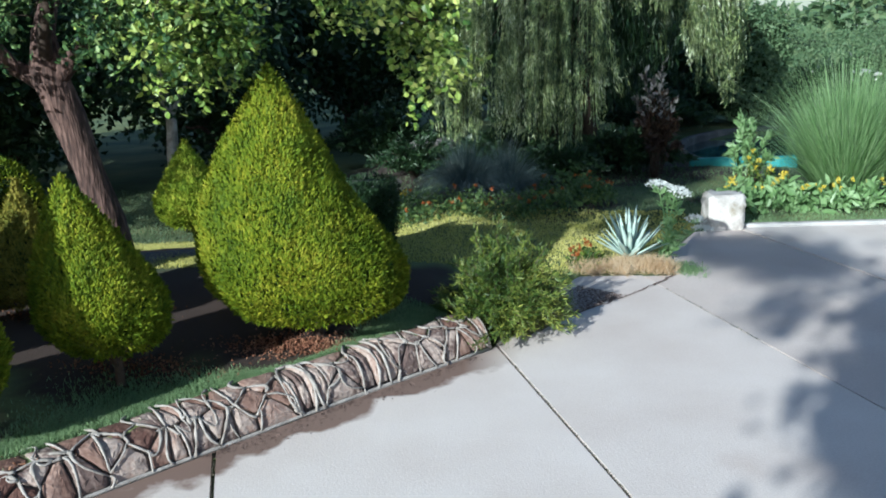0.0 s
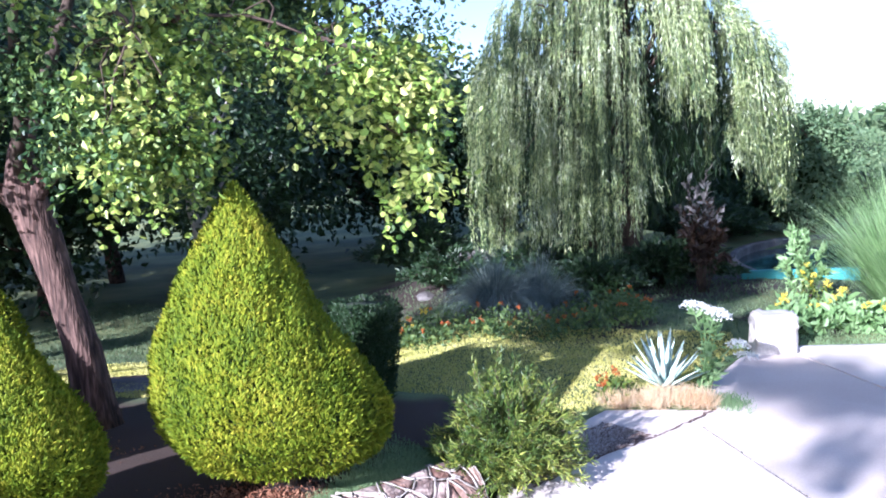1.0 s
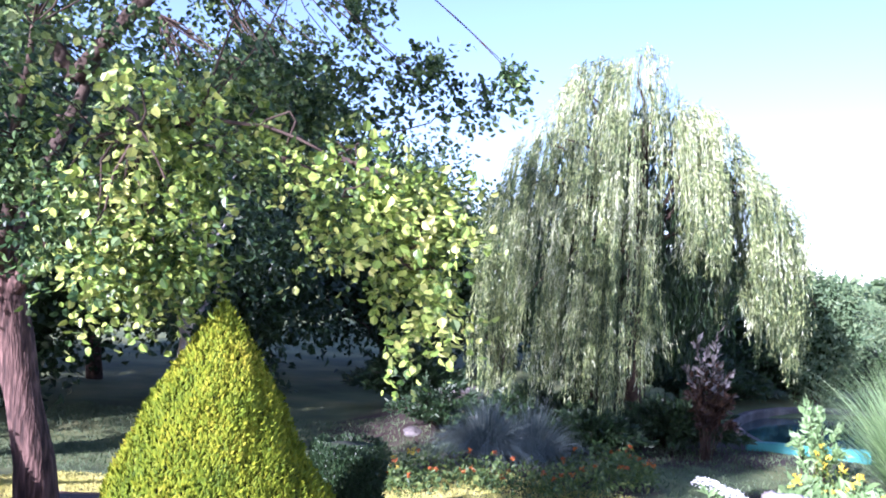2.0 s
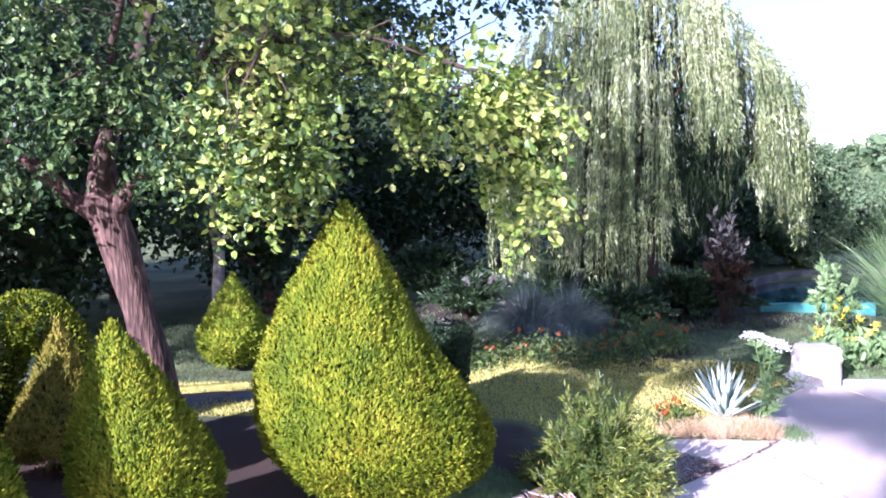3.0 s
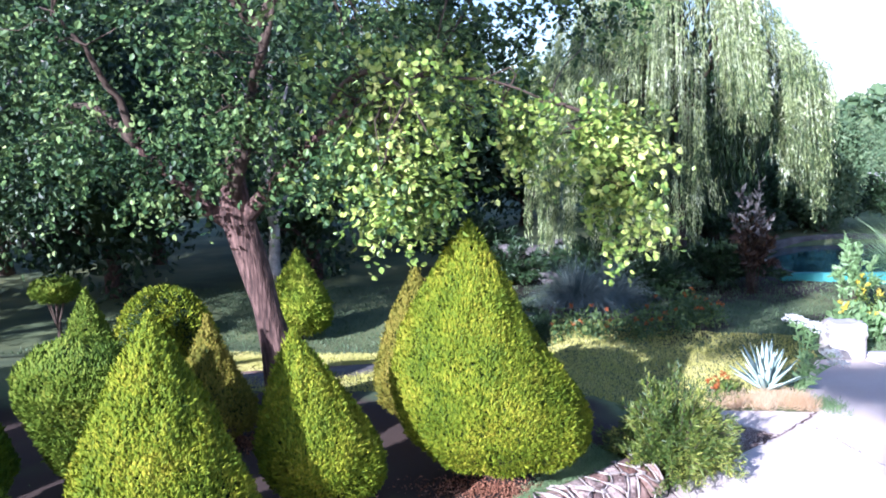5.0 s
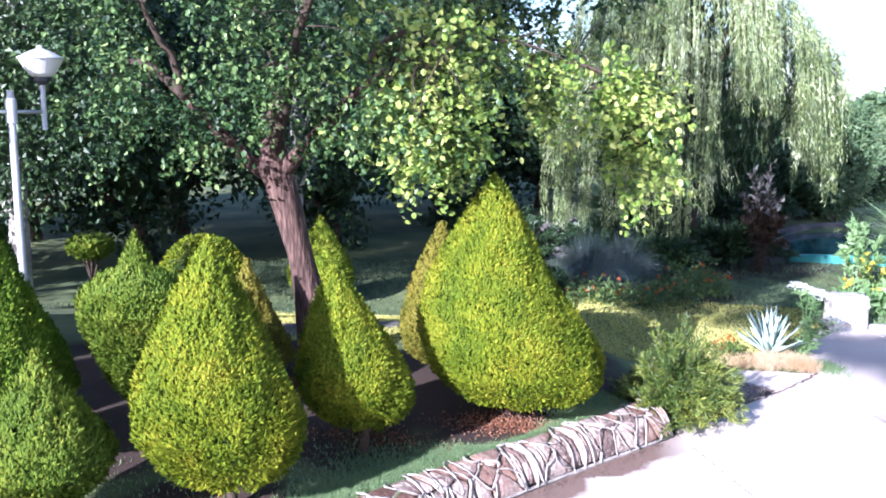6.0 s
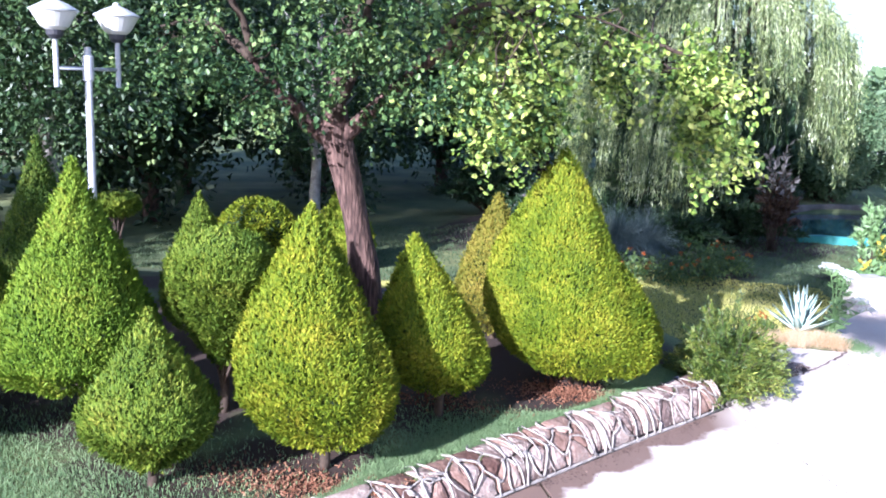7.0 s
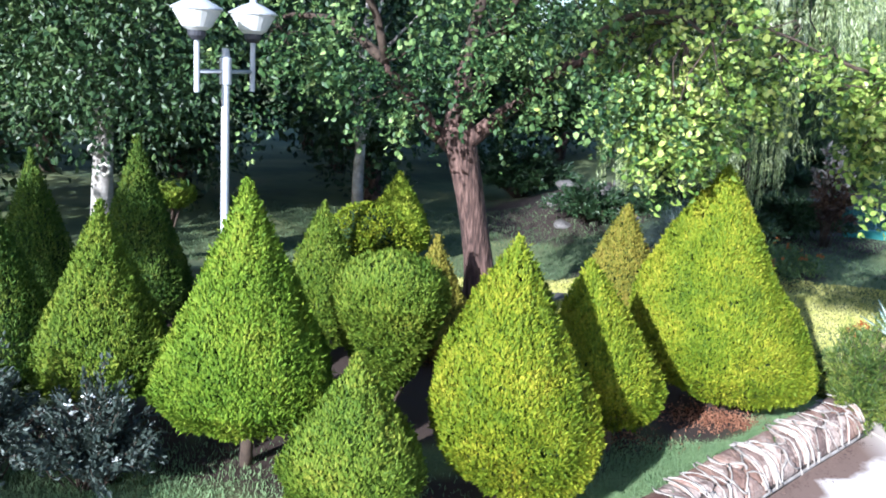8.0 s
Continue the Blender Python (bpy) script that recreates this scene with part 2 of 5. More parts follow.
M_REED = leafage("tall reed blades", [(0.11, 0.20, 0.07), (0.24, 0.38, 0.15), (0.46, 0.60, 0.33)], 0.4, 0.45)
M_BLUEGRASS = leafage("grey-blue grass blades", [(0.06, 0.09, 0.085), (0.135, 0.175, 0.16), (0.27, 0.32, 0.285)], 0.3, 0.5)
M_RED = leafage("orange and red petals", [(0.25, 0.035, 0.01), (0.36, 0.10, 0.018), (0.44, 0.20, 0.03)], 0.3, 0.6)
M_YELLOW = leafage("yellow petals", [(0.55, 0.42, 0.02), (0.75, 0.58, 0.05), (0.62, 0.60, 0.20)], 0.3, 0.6)
M_WHITE = leafage("white petals", [(0.60, 0.62, 0.58), (0.80, 0.80, 0.78)], 0.3, 0.6)
M_CREAM = leafage("cream-edged upper leaves", [(0.05, 0.045, 0.042), (0.14, 0.13, 0.12), (0.46, 0.44, 0.42)], 0.25, 0.5)
M_WEED = leafage("dusty joint weeds", [(0.025, 0.03, 0.018), (0.07, 0.07, 0.045), (0.16, 0.13, 0.09)], 0.1, 0.8)
M_ISLAND = leafage("dark bedding leaves", [(0.025, 0.05, 0.015), (0.06, 0.11, 0.03), (0.12, 0.18, 0.045), (0.22, 0.24, 0.05)], 0.25, 0.5)
M_PLUM = leafage("bronze-red and cream shrub leaves", [(0.016, 0.010, 0.009), (0.04, 0.022, 0.017), (0.085, 0.05, 0.03), (0.18, 0.10, 0.06)], 0.25, 0.5, 3.0, 0.6)


def ground_material():
    """Earth with grass on it: lawn green and dry yellow in patches, bare soil in the bed, darkened for shade."""
    m = surface("garden ground", [(0.035, 0.06, 0.024), (0.075, 0.105, 0.04), (0.14, 0.165, 0.06), (0.23, 0.23, 0.09)], 0.7, 0.95, 0.6, 70)
    nt = m.node_tree
    bsdf = nt.nodes["Principled BSDF"]
    green = bsdf.inputs["Base Color"].links[0].from_socket
    at = nt.nodes.new("ShaderNodeAttribute")
    at.attribute_name = "soil"
    n = nt.nodes.new("ShaderNodeTexNoise")
    n.inputs["Scale"].default_value, n.inputs["Detail"].default_value = 14, 5
    # soil ramp lowered to hold the shade among the bushes too
    r = ramp_node(nt, [(0.010, 0.006, 0.005), (0.030, 0.018, 0.013), (0.10, 0.056, 0.040)])
    nt.links.new(n.outputs[0], r.inputs[0])
    mx = nt.nodes.new("ShaderNodeMix")
    mx.data_type = "RGBA"
    nt.links.new(at.outputs["Fac"], mx.inputs[0])
    nt.links.new(green, mx.inputs[6])
    nt.links.new(r.outputs[0], mx.inputs[7])
    nt.links.new(mx.outputs[2], bsdf.inputs["Base Color"])
    return m


M_GROUND = ground_material()


def water_material():
    m = bpy.data.materials.new("dark pond water")
    m.use_nodes = True
    b = m.node_tree.nodes["Principled BSDF"]
    b.inputs["Base Color"].default_value = (0.015, 0.05, 0.06, 1)
    b.inputs["Roughness"].default_value = 0.08
    n = m.node_tree.nodes.new("ShaderNodeTexNoise")
    n.inputs["Scale"].default_value = 9
    bp = m.node_tree.nodes.new("ShaderNodeBump")
    bp.inputs["Strength"].default_value = 0.08
    m.node_tree.links.new(n.outputs[0], bp.inputs["Height"])
    m.node_tree.links.new(bp.outputs[0], b.inputs["Normal"])
    return m


M_WATER = water_material()


# ---------------------------------------------------------------- mesh helpers
rng = np.random.default_rng(7)


def mesh_of(name, verts, faces, material, smooth=False):
    me = bpy.data.meshes.new(name)
    me.from_pydata([tuple(v) for v in np.asarray(verts, float).tolist()], [], [tuple(f) for f in faces])
    me.materials.append(material)
    if smooth:
        me.shade_smooth()
    return me


def thing(name, label, category, group="", kind="", at=(0, 0, 0)):
    ob = new(name)
    ob.empty_display_size = 0.1
    ob.location = at
    return tagged(ob, label, category, group, kind)


def part(name, data, parent, label=""):
    """Links a mesh, modelled in world places less its parent's place, under a thing or a part."""
    ob = new(name, data)
    ob.parent = parent
    if label:
        ob["label"] = label
    return ob


def single(name, data, label, category, group="", kind="", at=(0, 0, 0)):
    ob = new(name, data)
    ob.location = at
    return tagged(ob, label, category, group, kind)


def unit(v):
    return v / np.maximum(np.linalg.norm(v, axis=-1, keepdims=True), 1e-9)


def blades_mesh(name, base, way, side, length, width, material, fold=0.25, broad=False):
    """Leaves from arrays: where each starts, the way it points, its flat side's direction, its size.
    Narrow: a folded lozenge. Broad: a rounded leaf with a folded midrib."""
    way, side = unit(way), unit(side - way * np.sum(side * unit(way), axis=1, keepdims=True))
    up = np.cross(way, side)
    L, W = length[:, None], width[:, None]
    n = len(base)
    if broad:
        pts = [base, base + way * L * 0.28 + side * W * 0.46 + up * W * fold, base + way * L * 0.68 + side * W * 0.40 + up * W * fold * 0.7,
               base + way * L - up * W * 0.15, base + way * L * 0.68 - side * W * 0.40 + up * W * fold * 0.7, base + way * L * 0.28 - side * W * 0.46 + up * W * fold]
        v = np.stack(pts, 1).reshape(-1, 3)
        i = np.arange(n) * 6
        f = np.concatenate([np.stack([i, i + 1, i + 2, i + 3], 1), np.stack([i, i + 3, i + 4, i + 5], 1)])
    else:
        pts = [base, base + way * L * 0.45 + side * W * 0.5 + up * W * fold, base + way * L, base + way * L * 0.45 - side * W * 0.5 + up * W * fold]
        v = np.stack(pts, 1).reshape(-1, 3)
        i = np.arange(n) * 4
        f = np.concatenate([np.stack([i, i + 1, i + 2], 1), np.stack([i, i + 2, i + 3], 1)])
    return mesh_of(name, v, f.tolist(), material)


def arc_blades_mesh(name, base, way, length, width, droop, material, steps=5):
    """Long grass or reed blades that arch over under their weight."""
    n = len(base)
    h = unit(way)
    side = unit(np.cross(h, np.array([0, 0, 1.0]) + rng.normal(0, 0.15, (n, 3))))
    rows = []
    for k in range(steps + 1):
        s = k / steps
        c = base + h * (length * s)[:, None]
        c[:, 2] -= droop * length * s * s
        w = (width * (1 - s ** 1.5) * 0.5)[:, None]
        rows += [c - side * w, c + side * w]
    v = np.stack(rows, 1)
    m = 2 * (steps + 1)
    i = np.arange(n)[:, None] * m
    f = np.concatenate([np.concatenate([i + 2 * k, i + 2 * k + 1, i + 2 * k + 3, i + 2 * k + 2], 1) for k in range(steps)])
    return mesh_of(name, v.reshape(-1, 3), f.tolist(), material)


class Tubes:
    """Round limbs swept along lines, gathered into one mesh."""

    def __init__(self):
        self.v, self.f = [], []

    def add(self, points, radii, sides=8, rough=0.0):
        pts = [Vector(p) for p in points]
        o = len(self.v)
        for k, p in enumerate(pts):
            d = (pts[min(k + 1, len(pts) - 1)] - pts[max(k - 1, 0)]).normalized()
            a = d.orthogonal().normalized() if k == 0 else (a - d * a.dot(d)).normalized()
            b = d.cross(a)
            for s in range(sides):
                t = 2 * math.pi * s / sides
                r = radii[k] * (1 + rough * (noise.noise(p * 3.0 + Vector((s * 1.7, 0, 0)))))
                self.v.append(p + (a * math.cos(t) + b * math.sin(t)) * r)
        for k in range(len(pts) - 1):
            for s in range(sides):
                q = (s + 1) % sides
                self.f.append((o + k * sides + s, o + k * sides + q, o + (k + 1) * sides + q, o + (k + 1) * sides + s))
        self.f.append(tuple(o + s for s in reversed(range(sides))))
        self.f.append(tuple(o + (len(pts) - 1) * sides + s for s in range(sides)))

    def mesh(self, name, material):
        return mesh_of(name, [tuple(p) for p in self.v], self.f, material, True)


def curve_points(a, b, bend, steps=7, wobble=0.0):
    a, b, bend = Vector(a), Vector(b), Vector(bend)
    out = []
    for k in range(steps + 1):
        s = k / steps
        p = a.lerp(b, s) + bend * (4 * s * (1 - s))
        if wobble and 0 < k < steps:
            p += Vector(rng.normal(0, wobble, 3).tolist())
        out.append(p)
    return out


def taper(r0, r1, steps=7):
    return [r0 + (r1 - r0) * k / steps for k in range(steps + 1)]


def revolve(profile, sides=14, wobble=0.0):
    """Verts and faces of a turned form; profile: rows of (radius, height)."""
    v, f = [], []
    for r, z in profile:
        for s in range(sides):
            t = 2 * math.pi * s / sides
            q = r * (1 + wobble * noise.noise(Vector((math.cos(t) * 2, math.sin(t) * 2, z * 3))))
            v.append((q * math.cos(t), q * math.sin(t), z))
    for k in range(len(profile) - 1):
        for s in range(sides):
            q = (s + 1) % sides
            f.append((k * sides + s, k * sides + q, (k + 1) * sides + q, (k + 1) * sides + s))
    f.append(tuple(reversed(range(sides))))
    f.append(tuple((len(profile) - 1) * sides + s for s in range(sides)))
    return v, f


def box_mesh(name, size, material, bevel=0.01, jitter=0.0):
    bm = bmesh.new()
    bmesh.ops.create_cube(bm, size=1)
    bmesh.ops.scale(bm, vec=size, verts=bm.verts)
    bmesh.ops.translate(bm, vec=(0, 0, size[2] / 2), verts=bm.verts)
    if bevel:
        bmesh.ops.bevel(bm, geom=bm.edges[:], offset=bevel, segments=2, affect="EDGES")
    for v in bm.verts:
        if jitter:
            v.co += Vector(rng.normal(0, jitter, 3).tolist())
    me = bpy.data.meshes.new(name)
    bm.to_mesh(me)
    bm.free()
    me.materials.append(material)
    return me


# ---------------------------------------------------------------- ground, wall, pavement
WALL_LINE = [(-12.0, -7.8), (-4.2, 0.42), (-2.30, 2.38), (-1.65, 3.07), (-0.96, 3.82), (-0.40, 4.42), (0.25, 5.08)]
EDGE_LINE = WALL_LINE + [(0.44, 6.0), (0.95, 6.80), (1.74, 6.80), (1.80, 7.5), (2.22, 8.42), (2.75, 8.56), (30.0, 8.7)]


def inside_garden(x, y):
    """Signed distance to the pavement's edge, plus on the garden's side."""
    best = np.full(np.shape(x), 1e9)
    sign = np.ones(np.shape(x))
    for (ax, ay), (bx, by) in zip(EDGE_LINE, EDGE_LINE[1:]):
        dx, dy = bx - ax, by - ay
        t = np.clip(((x - ax) * dx + (y - ay) * dy) / (dx * dx + dy * dy), 0, 1)
        d = np.hypot(x - ax - t * dx, y - ay - t * dy)
        s = np.where(dx * (y - ay) - dy * (x - ax) >= 0, 1.0, -1.0)
        sign = np.where(d < best - 1e-9, s, sign)
        best = np.minimum(best, d)
    return best * sign


def smooth(v, a, b):
    t = np.clip((v - a) / (b - a), 0, 1)
    return t * t * (3 - 2 * t)


def ground_z(x, y):
    x, y = np.asarray(x, float), np.asarray(y, float)
    d = inside_garden(x, y)
    bed = 0.165 + 0.035 * smooth(d, 0.3, 0.9) - 0.16 * smooth(x, -0.25, 0.55)
    fall = smooth(y, 6.4, 10.5) * (0.50 * (1 - smooth(x, -2.2, 0.2)) + 0.02)
    z = bed - fall
    z = z + 0.30 * np.exp(-((x + 1.1) ** 2 / 1.6 + (y - 14.2) ** 2 / 2.5)) + 0.16 * np.exp(-((x - 0.4) ** 2 / 1.0 + (y - 9.8) ** 2 / 0.5))
    z = z + 3.0 * smooth(y, 24, 60) * (1 - smooth(x, -2, 18))
    z = z + 0.02 * np.sin(x * 2.1 + 1) * np.sin(y * 1.7) + 0.008 * np.sin(x * 7.3) * np.sin(y * 6.1 + x)
    pond = np.exp(-(((x - 5.7) / 2.2) ** 2 + ((y - 15.1) / 2.4) ** 2) ** 3)
    z = z - 0.35 * pond
    return np.where(d > 0.12, z, np.where(d > 0.0, np.minimum(z, 0.0) - 0.06 + 0.06 * smooth(d, 0, .12), -0.07))


def build_ground():
    xs = np.unique(np.concatenate([np.arange(-7.5, 6.0, 0.09), np.arange(-13.0, -7.5, 0.2), np.linspace(-60, -13, 24), np.linspace(6, 120, 50), [-3000.0, -600, -150, 300, 3000]]))
    ys = np.unique(np.concatenate([np.arange(1.5, 12.0, 0.09), np.arange(-8.0, 1.5, 0.2), np.linspace(-40, -8, 14), np.linspace(12, 34, 70), np.linspace(34, 90, 20), [-3000.0, -300, 200, 600, 3000]]))
    X, Y = np.meshgrid(xs, ys)
    Z = ground_z(X, Y)
    d = inside_garden(X, Y)
    # bare soil: under the clipped bushes, the flower island and the rockery; dark for shade among the bushes
    soil = np.zeros_like(X)
    for cx, cy, rx, ry in SOIL_SHADE_SPOTS:
        soil = np.maximum(soil, 1 - smooth(np.hypot((X - cx) / rx, (Y - cy) / ry) + 0.18 * np.sin(X * 9 + cy) * np.sin(Y * 8), 0.75, 1.1))
    n = len(xs)
    i = (np.arange(len(ys) - 1)[:, None] * n + np.arange(n - 1)[None, :]).ravel()
    f = np.stack([i, i + 1, i + n + 1, i + n], 1)
    me = mesh_of("ground", np.stack([X.ravel(), Y.ravel(), Z.ravel()], 1), f.tolist(), M_GROUND, True)
    a = me.attributes.new("soil", "FLOAT", "POINT")
    a.data.foreach_set("value", soil.ravel().astype(np.float32))
    single("ground", me, "grassy garden ground with bare brown soil in the beds", "ground", kind="structure")


# Wide spots in the bed are soil and painted shade together.
SOIL_SHADE_SPOTS = [(-2.1, 5.2, 1.7, 1.2), (-0.6, 5.8, 0.9, 0.8), (-3.6, 5.6, 1.2, 1.2), (-1.0, 4.95, 0.75, 0.55), (-2.35, 3.25, 0.55, 0.42), (-1.9, 4.3, 0.5, 0.6), (-3.05, 2.95, 0.55, 0.35), (-3.6, 3.6, 0.7, 0.5), (-3.2, 4.5, 0.9, 0.8), (-4.6, 3.8, 0.7, 0.5), (-5.2, 5.3, 1.2, 1.0),
              (-2.6, 5.8, 1.0, 0.9), (-4.2, 7.4, 1.3, 0.9), (0.35, 9.75, 1.35, 1.1), (-0.6, 9.4, 0.9, 0.9), (-1.1, 13.6, 1.8, 2.2), (2.0, 12.6, 2.2, 1.5), (3.8, 9.9, 1.3, 0.8)]
build_ground()


def clip_poly(poly, nx, ny, c):
    """The piece of a polygon where nx*x + ny*y <= c."""
    out = []
    for k in range(len(poly)):
        p, q = poly[k - 1], poly[k]
        dp, dq = nx * p[0] + ny * p[1] - c, nx * q[0] + ny * q[1] - c
        if dp * dq < 0:
            t = dp / (dp - dq)
            out.append((p[0] + t * (q[0] - p[0]), p[1] + t * (q[1] - p[1])))
        if dq <= 0:
            out.append(q)
    return out


def build_pavement():
    paving = thing("pavement", "pale pinkish concrete drive in large cast slabs", "pavement", kind="structure")
    outline = [(p[0] + 0.02, p[1] - 0.02) for p in EDGE_LINE] + [(30.0, -24.0), (-12.0, -24.0)]
    n1 = Vector((0.955, 0.295)).normalized()
    n2 = Vector((0.77, -0.64)).normalized()
    cuts1 = [-30.0, -5.2, -3.4, -1.7, 0.04, 1.80, 3.42, 5.1, 6.8, 9.0, 40.0]
    cuts2 = [-12.0, 0.9, 5.0, 40.0]
    gap = 0.010
    for a0, a1 in zip(cuts1, cuts1[1:]):
        rows = cuts2
        for b0, b1 in zip(rows, rows[1:]):
            p = clip_poly(outline, n1.x, n1.y, a1 - gap)
            p = clip_poly(p, -n1.x, -n1.y, -a0 - gap) if p else p
            p = clip_poly(p, n2.x, n2.y, b1 - gap) if p else p
            p = clip_poly(p, -n2.x, -n2.y, -b0 - gap) if p else p
            if len(p) < 3:
                continue
            area = abs(sum(p[k - 1][0] * p[k][1] - p[k][0] * p[k - 1][1] for k in range(len(p)))) / 2
            if area < 0.02:
                continue
            bm = bmesh.new()
            top = float(rng.normal(0, 0.002))
            vs = [bm.verts.new((x, y, top)) for x, y in p]
            face = bm.faces.new(vs)
            if face.normal.z < 0:
                face.normal_flip()
            low = bmesh.ops.extrude_face_region(bm, geom=[face])
            bmesh.ops.translate(bm, vec=(0, 0, -0.05), verts=[g for g in low["geom"] if isinstance(g, bmesh.types.BMVert)])
            bmesh.ops.triangulate(bm, faces=bm.faces[:])
            bmesh.ops.recalc_face_normals(bm, faces=bm.faces[:])
            me = bpy.data.meshes.new("slab")
            bm.to_mesh(me)
            bm.free()
            me.materials.append(M_CONCRETE)
            part("slab", me, paving)
    # weeds and dirt in the joints
    pts = []
    for c, n, lo, hi in ((1.80, n1, 2.2, 4.9), (0.04, n1, 2.6, 3.9), (3.42, n1, 5.2, 6.4)):
        d = Vector((-n.y, n.x))
        for _ in range(700 if c == 1.80 else 300):
            t = rng.uniform(lo, hi)
            q = n * c + d * ((t - n.y * c) / d.y)
            if rng.random() < 0.7 + 0.3 * math.sin(t * 5.0) ** 2:
                pts.append((q.x + rng.normal(0, 0.006), q.y + rng.normal(0, 0.006), 0.0))
    b = np.array(pts)
    w = rng.normal(0, 0.6, b.shape) + np.array([0, 0, 0.7])
    me = blades_mesh("weeds", b - np.array([0, 0, .006]), w, rng.normal(0, 1, b.shape), rng.uniform(0.005, 0.014, len(b)), rng.uniform(0.004, 0.008, len(b)), M_WEED)
    single("joint_weeds", me, "dark moss and weeds in the slab joints", "weeds", kind="stuff")


def paving_crack(line, label):
    """A broken edge in the concrete, filled with dark soil."""
    r = np.random.default_rng(97)
    v, f = [], []
    for (ax, ay), (bx, by) in zip(line, line[1:]):
        for k in range(14):
            t = k / 14
            j = r.normal(0, 0.006)
            w = r.uniform(0.002, 0.010)
            v += [(ax + (bx - ax) * t + j - w, ay + (by - ay) * t - j + w, 0.005), (ax + (bx - ax) * t + j + w, ay + (by - ay) * t - j - w, 0.005)]
    for k in range(len(v) // 2 - 1):
        f.append((2 * k, 2 * k + 1, 2 * k + 3, 2 * k + 2))
    single("paving_crack", mesh_of("paving_crack", v, f, M_SOIL), label, "crack", kind="structure")


paving_crack([(0.50, 5.30), (0.81, 5.72), (1.22, 6.14), (1.39, 6.32), (1.75, 6.78)], "dark broken crack along the old concrete edge")


def along(line, s):
    for (ax, ay), (bx, by) in zip(line, line[1:]):
        L = math.hypot(bx - ax, by - ay)
        if s <= L:
            return Vector((ax + (bx - ax) * s / L, ay + (by - ay) * s / L, 0)), Vector(((bx - ax) / L, (by - ay) / L, 0))
        s -= L
    return Vector((bx, by, 0)), Vector(((bx - ax) / L, (by - ay) / L, 0))


def build_wall():
    """Low garden wall of split stones with raised pale pointing; its face leans back and rolls over at the top."""
    line = [(-6.4, -1.90)] + WALL_LINE[1:]
    total = sum(math.hypot(b[0] - a[0], b[1] - a[1]) for a, b in zip(line, line[1:]))
    prof = [(0.0, -0.06), (0.0, 0.0), (0.028, 0.075), (0.062, 0.135), (0.115, 0.172), (0.21, 0.182), (0.29, 0.17), (0.29, 0.02)]
    arc = [0.0]
    for p, q in zip(prof[1:7], prof[2:7]):
        arc.append(arc[-1] + math.hypot(q[0] - p[0], q[1] - p[1]))
    H = arc[-1]

    def place(s, t, out=0.0):
        o, d = along(line, min(max(s, 0.0), total))
        nrm = Vector((-d.y, d.x, 0))
        k = max(j for j in range(len(arc)) if arc[j] <= max(t, 0.0) + 1e-9)
        k = min(k, len(arc) - 2)
        u = (t - arc[k]) / (arc[k + 1] - arc[k])
        a, b = prof[1 + k], prof[2 + k]
        q = (a[0] + (b[0] - a[0]) * u, a[1] + (b[1] - a[1]) * u)
        tang = Vector((b[0] - a[0], b[1] - a[1])).normalized()
        q = (q[0] - tang.y * out, q[1] + tang.x * out)
        wob = 0.012 * noise.noise(Vector((s * 3.0, t * 4.0, 5.0)))
        return o + nrm * (q[0] + 0.0) + Vector((0, 0, q[1] + wob))

    wall = thing("garden_wall", "low retaining wall of reddish split stones with raised pale pointing", "wall", kind="structure")
    v, f = [], []
    steps = 60
    for k in range(steps + 1):
        o, d = along(line, total * k / steps)
        nrm = Vector((-d.y, d.x, 0))
        for a, z in prof:
            v.append(tuple(o + nrm * (a + 0.012) + Vector((0, 0, z - 0.012))))
    m = len(prof)
    for k in range(steps):
        for j in range(m - 1):
            f.append((k * m + j, (k + 1) * m + j, (k + 1) * m + j + 1, k * m + j + 1))
    f += [tuple(range(m)), tuple(reversed(range(steps * m, steps * m + m)))]
    part("backing", mesh_of("backing", v, f, M_MORTAR), wall)
    # uneven cells over the face
    seeds = []
    s = 0.06
    while s < total:
        wide = rng.uniform(0.05, 0.105)
        if rng.random() < 0.5:
            seeds.append((s + wide / 2, H * 0.45))
        else:
            cut = rng.uniform(0.35, 0.6)
            seeds.append((s + wide * rng.uniform(0.3, 0.6), H * cut * 0.5))
            seeds.append((s + wide * rng.uniform(0.4, 0.8), H * (cut + (1 - cut) * 0.5)))
        s += wide
    tubes = Tubes()
    done = set()
    for i, (sx, sy) in enumerate(seeds):
        poly = [(max(sx - 0.35, 0), 0), (min(sx + 0.35, total), 0), (min(sx + 0.35, total), H), (max(sx - 0.35, 0), H)]
        for j, (qx, qy) in enumerate(seeds):
            if i != j and abs(qx - sx) < 0.7 and poly:
                nx, ny = qx - sx, qy - sy
                poly = clip_poly(poly, nx, ny, (qx * qx + qy * qy - sx * sx - sy * sy) / 2)
        if len(poly) < 3:
            continue
        cx, cy = sum(p[0] for p in poly) / len(poly), sum(p[1] for p in poly) / len(poly)
        # stone: rounded prism that follows the face
        ring = []
        for a, b in zip(poly, poly[1:] + poly[:1]):
            for u in (0.12, 0.5, 0.88):
                ring.append((a[0] + (b[0] - a[0]) * u, a[1] + (b[1] - a[1]) * u))
        proud = float(rng.uniform(0.004, 0.016))
        vs, fs = [], []
        for shrink, out in ((0.90, -0.012), (0.87, proud * 0.5), (0.70, proud), (0.36, proud + 0.004)):
            for p in ring:
                vs.append(tuple(place(cx + (p[0] - cx) * shrink, cy + (p[1] - cy) * shrink, out + float(rng.normal(0, 0.0015)))))
        nr = len(ring)
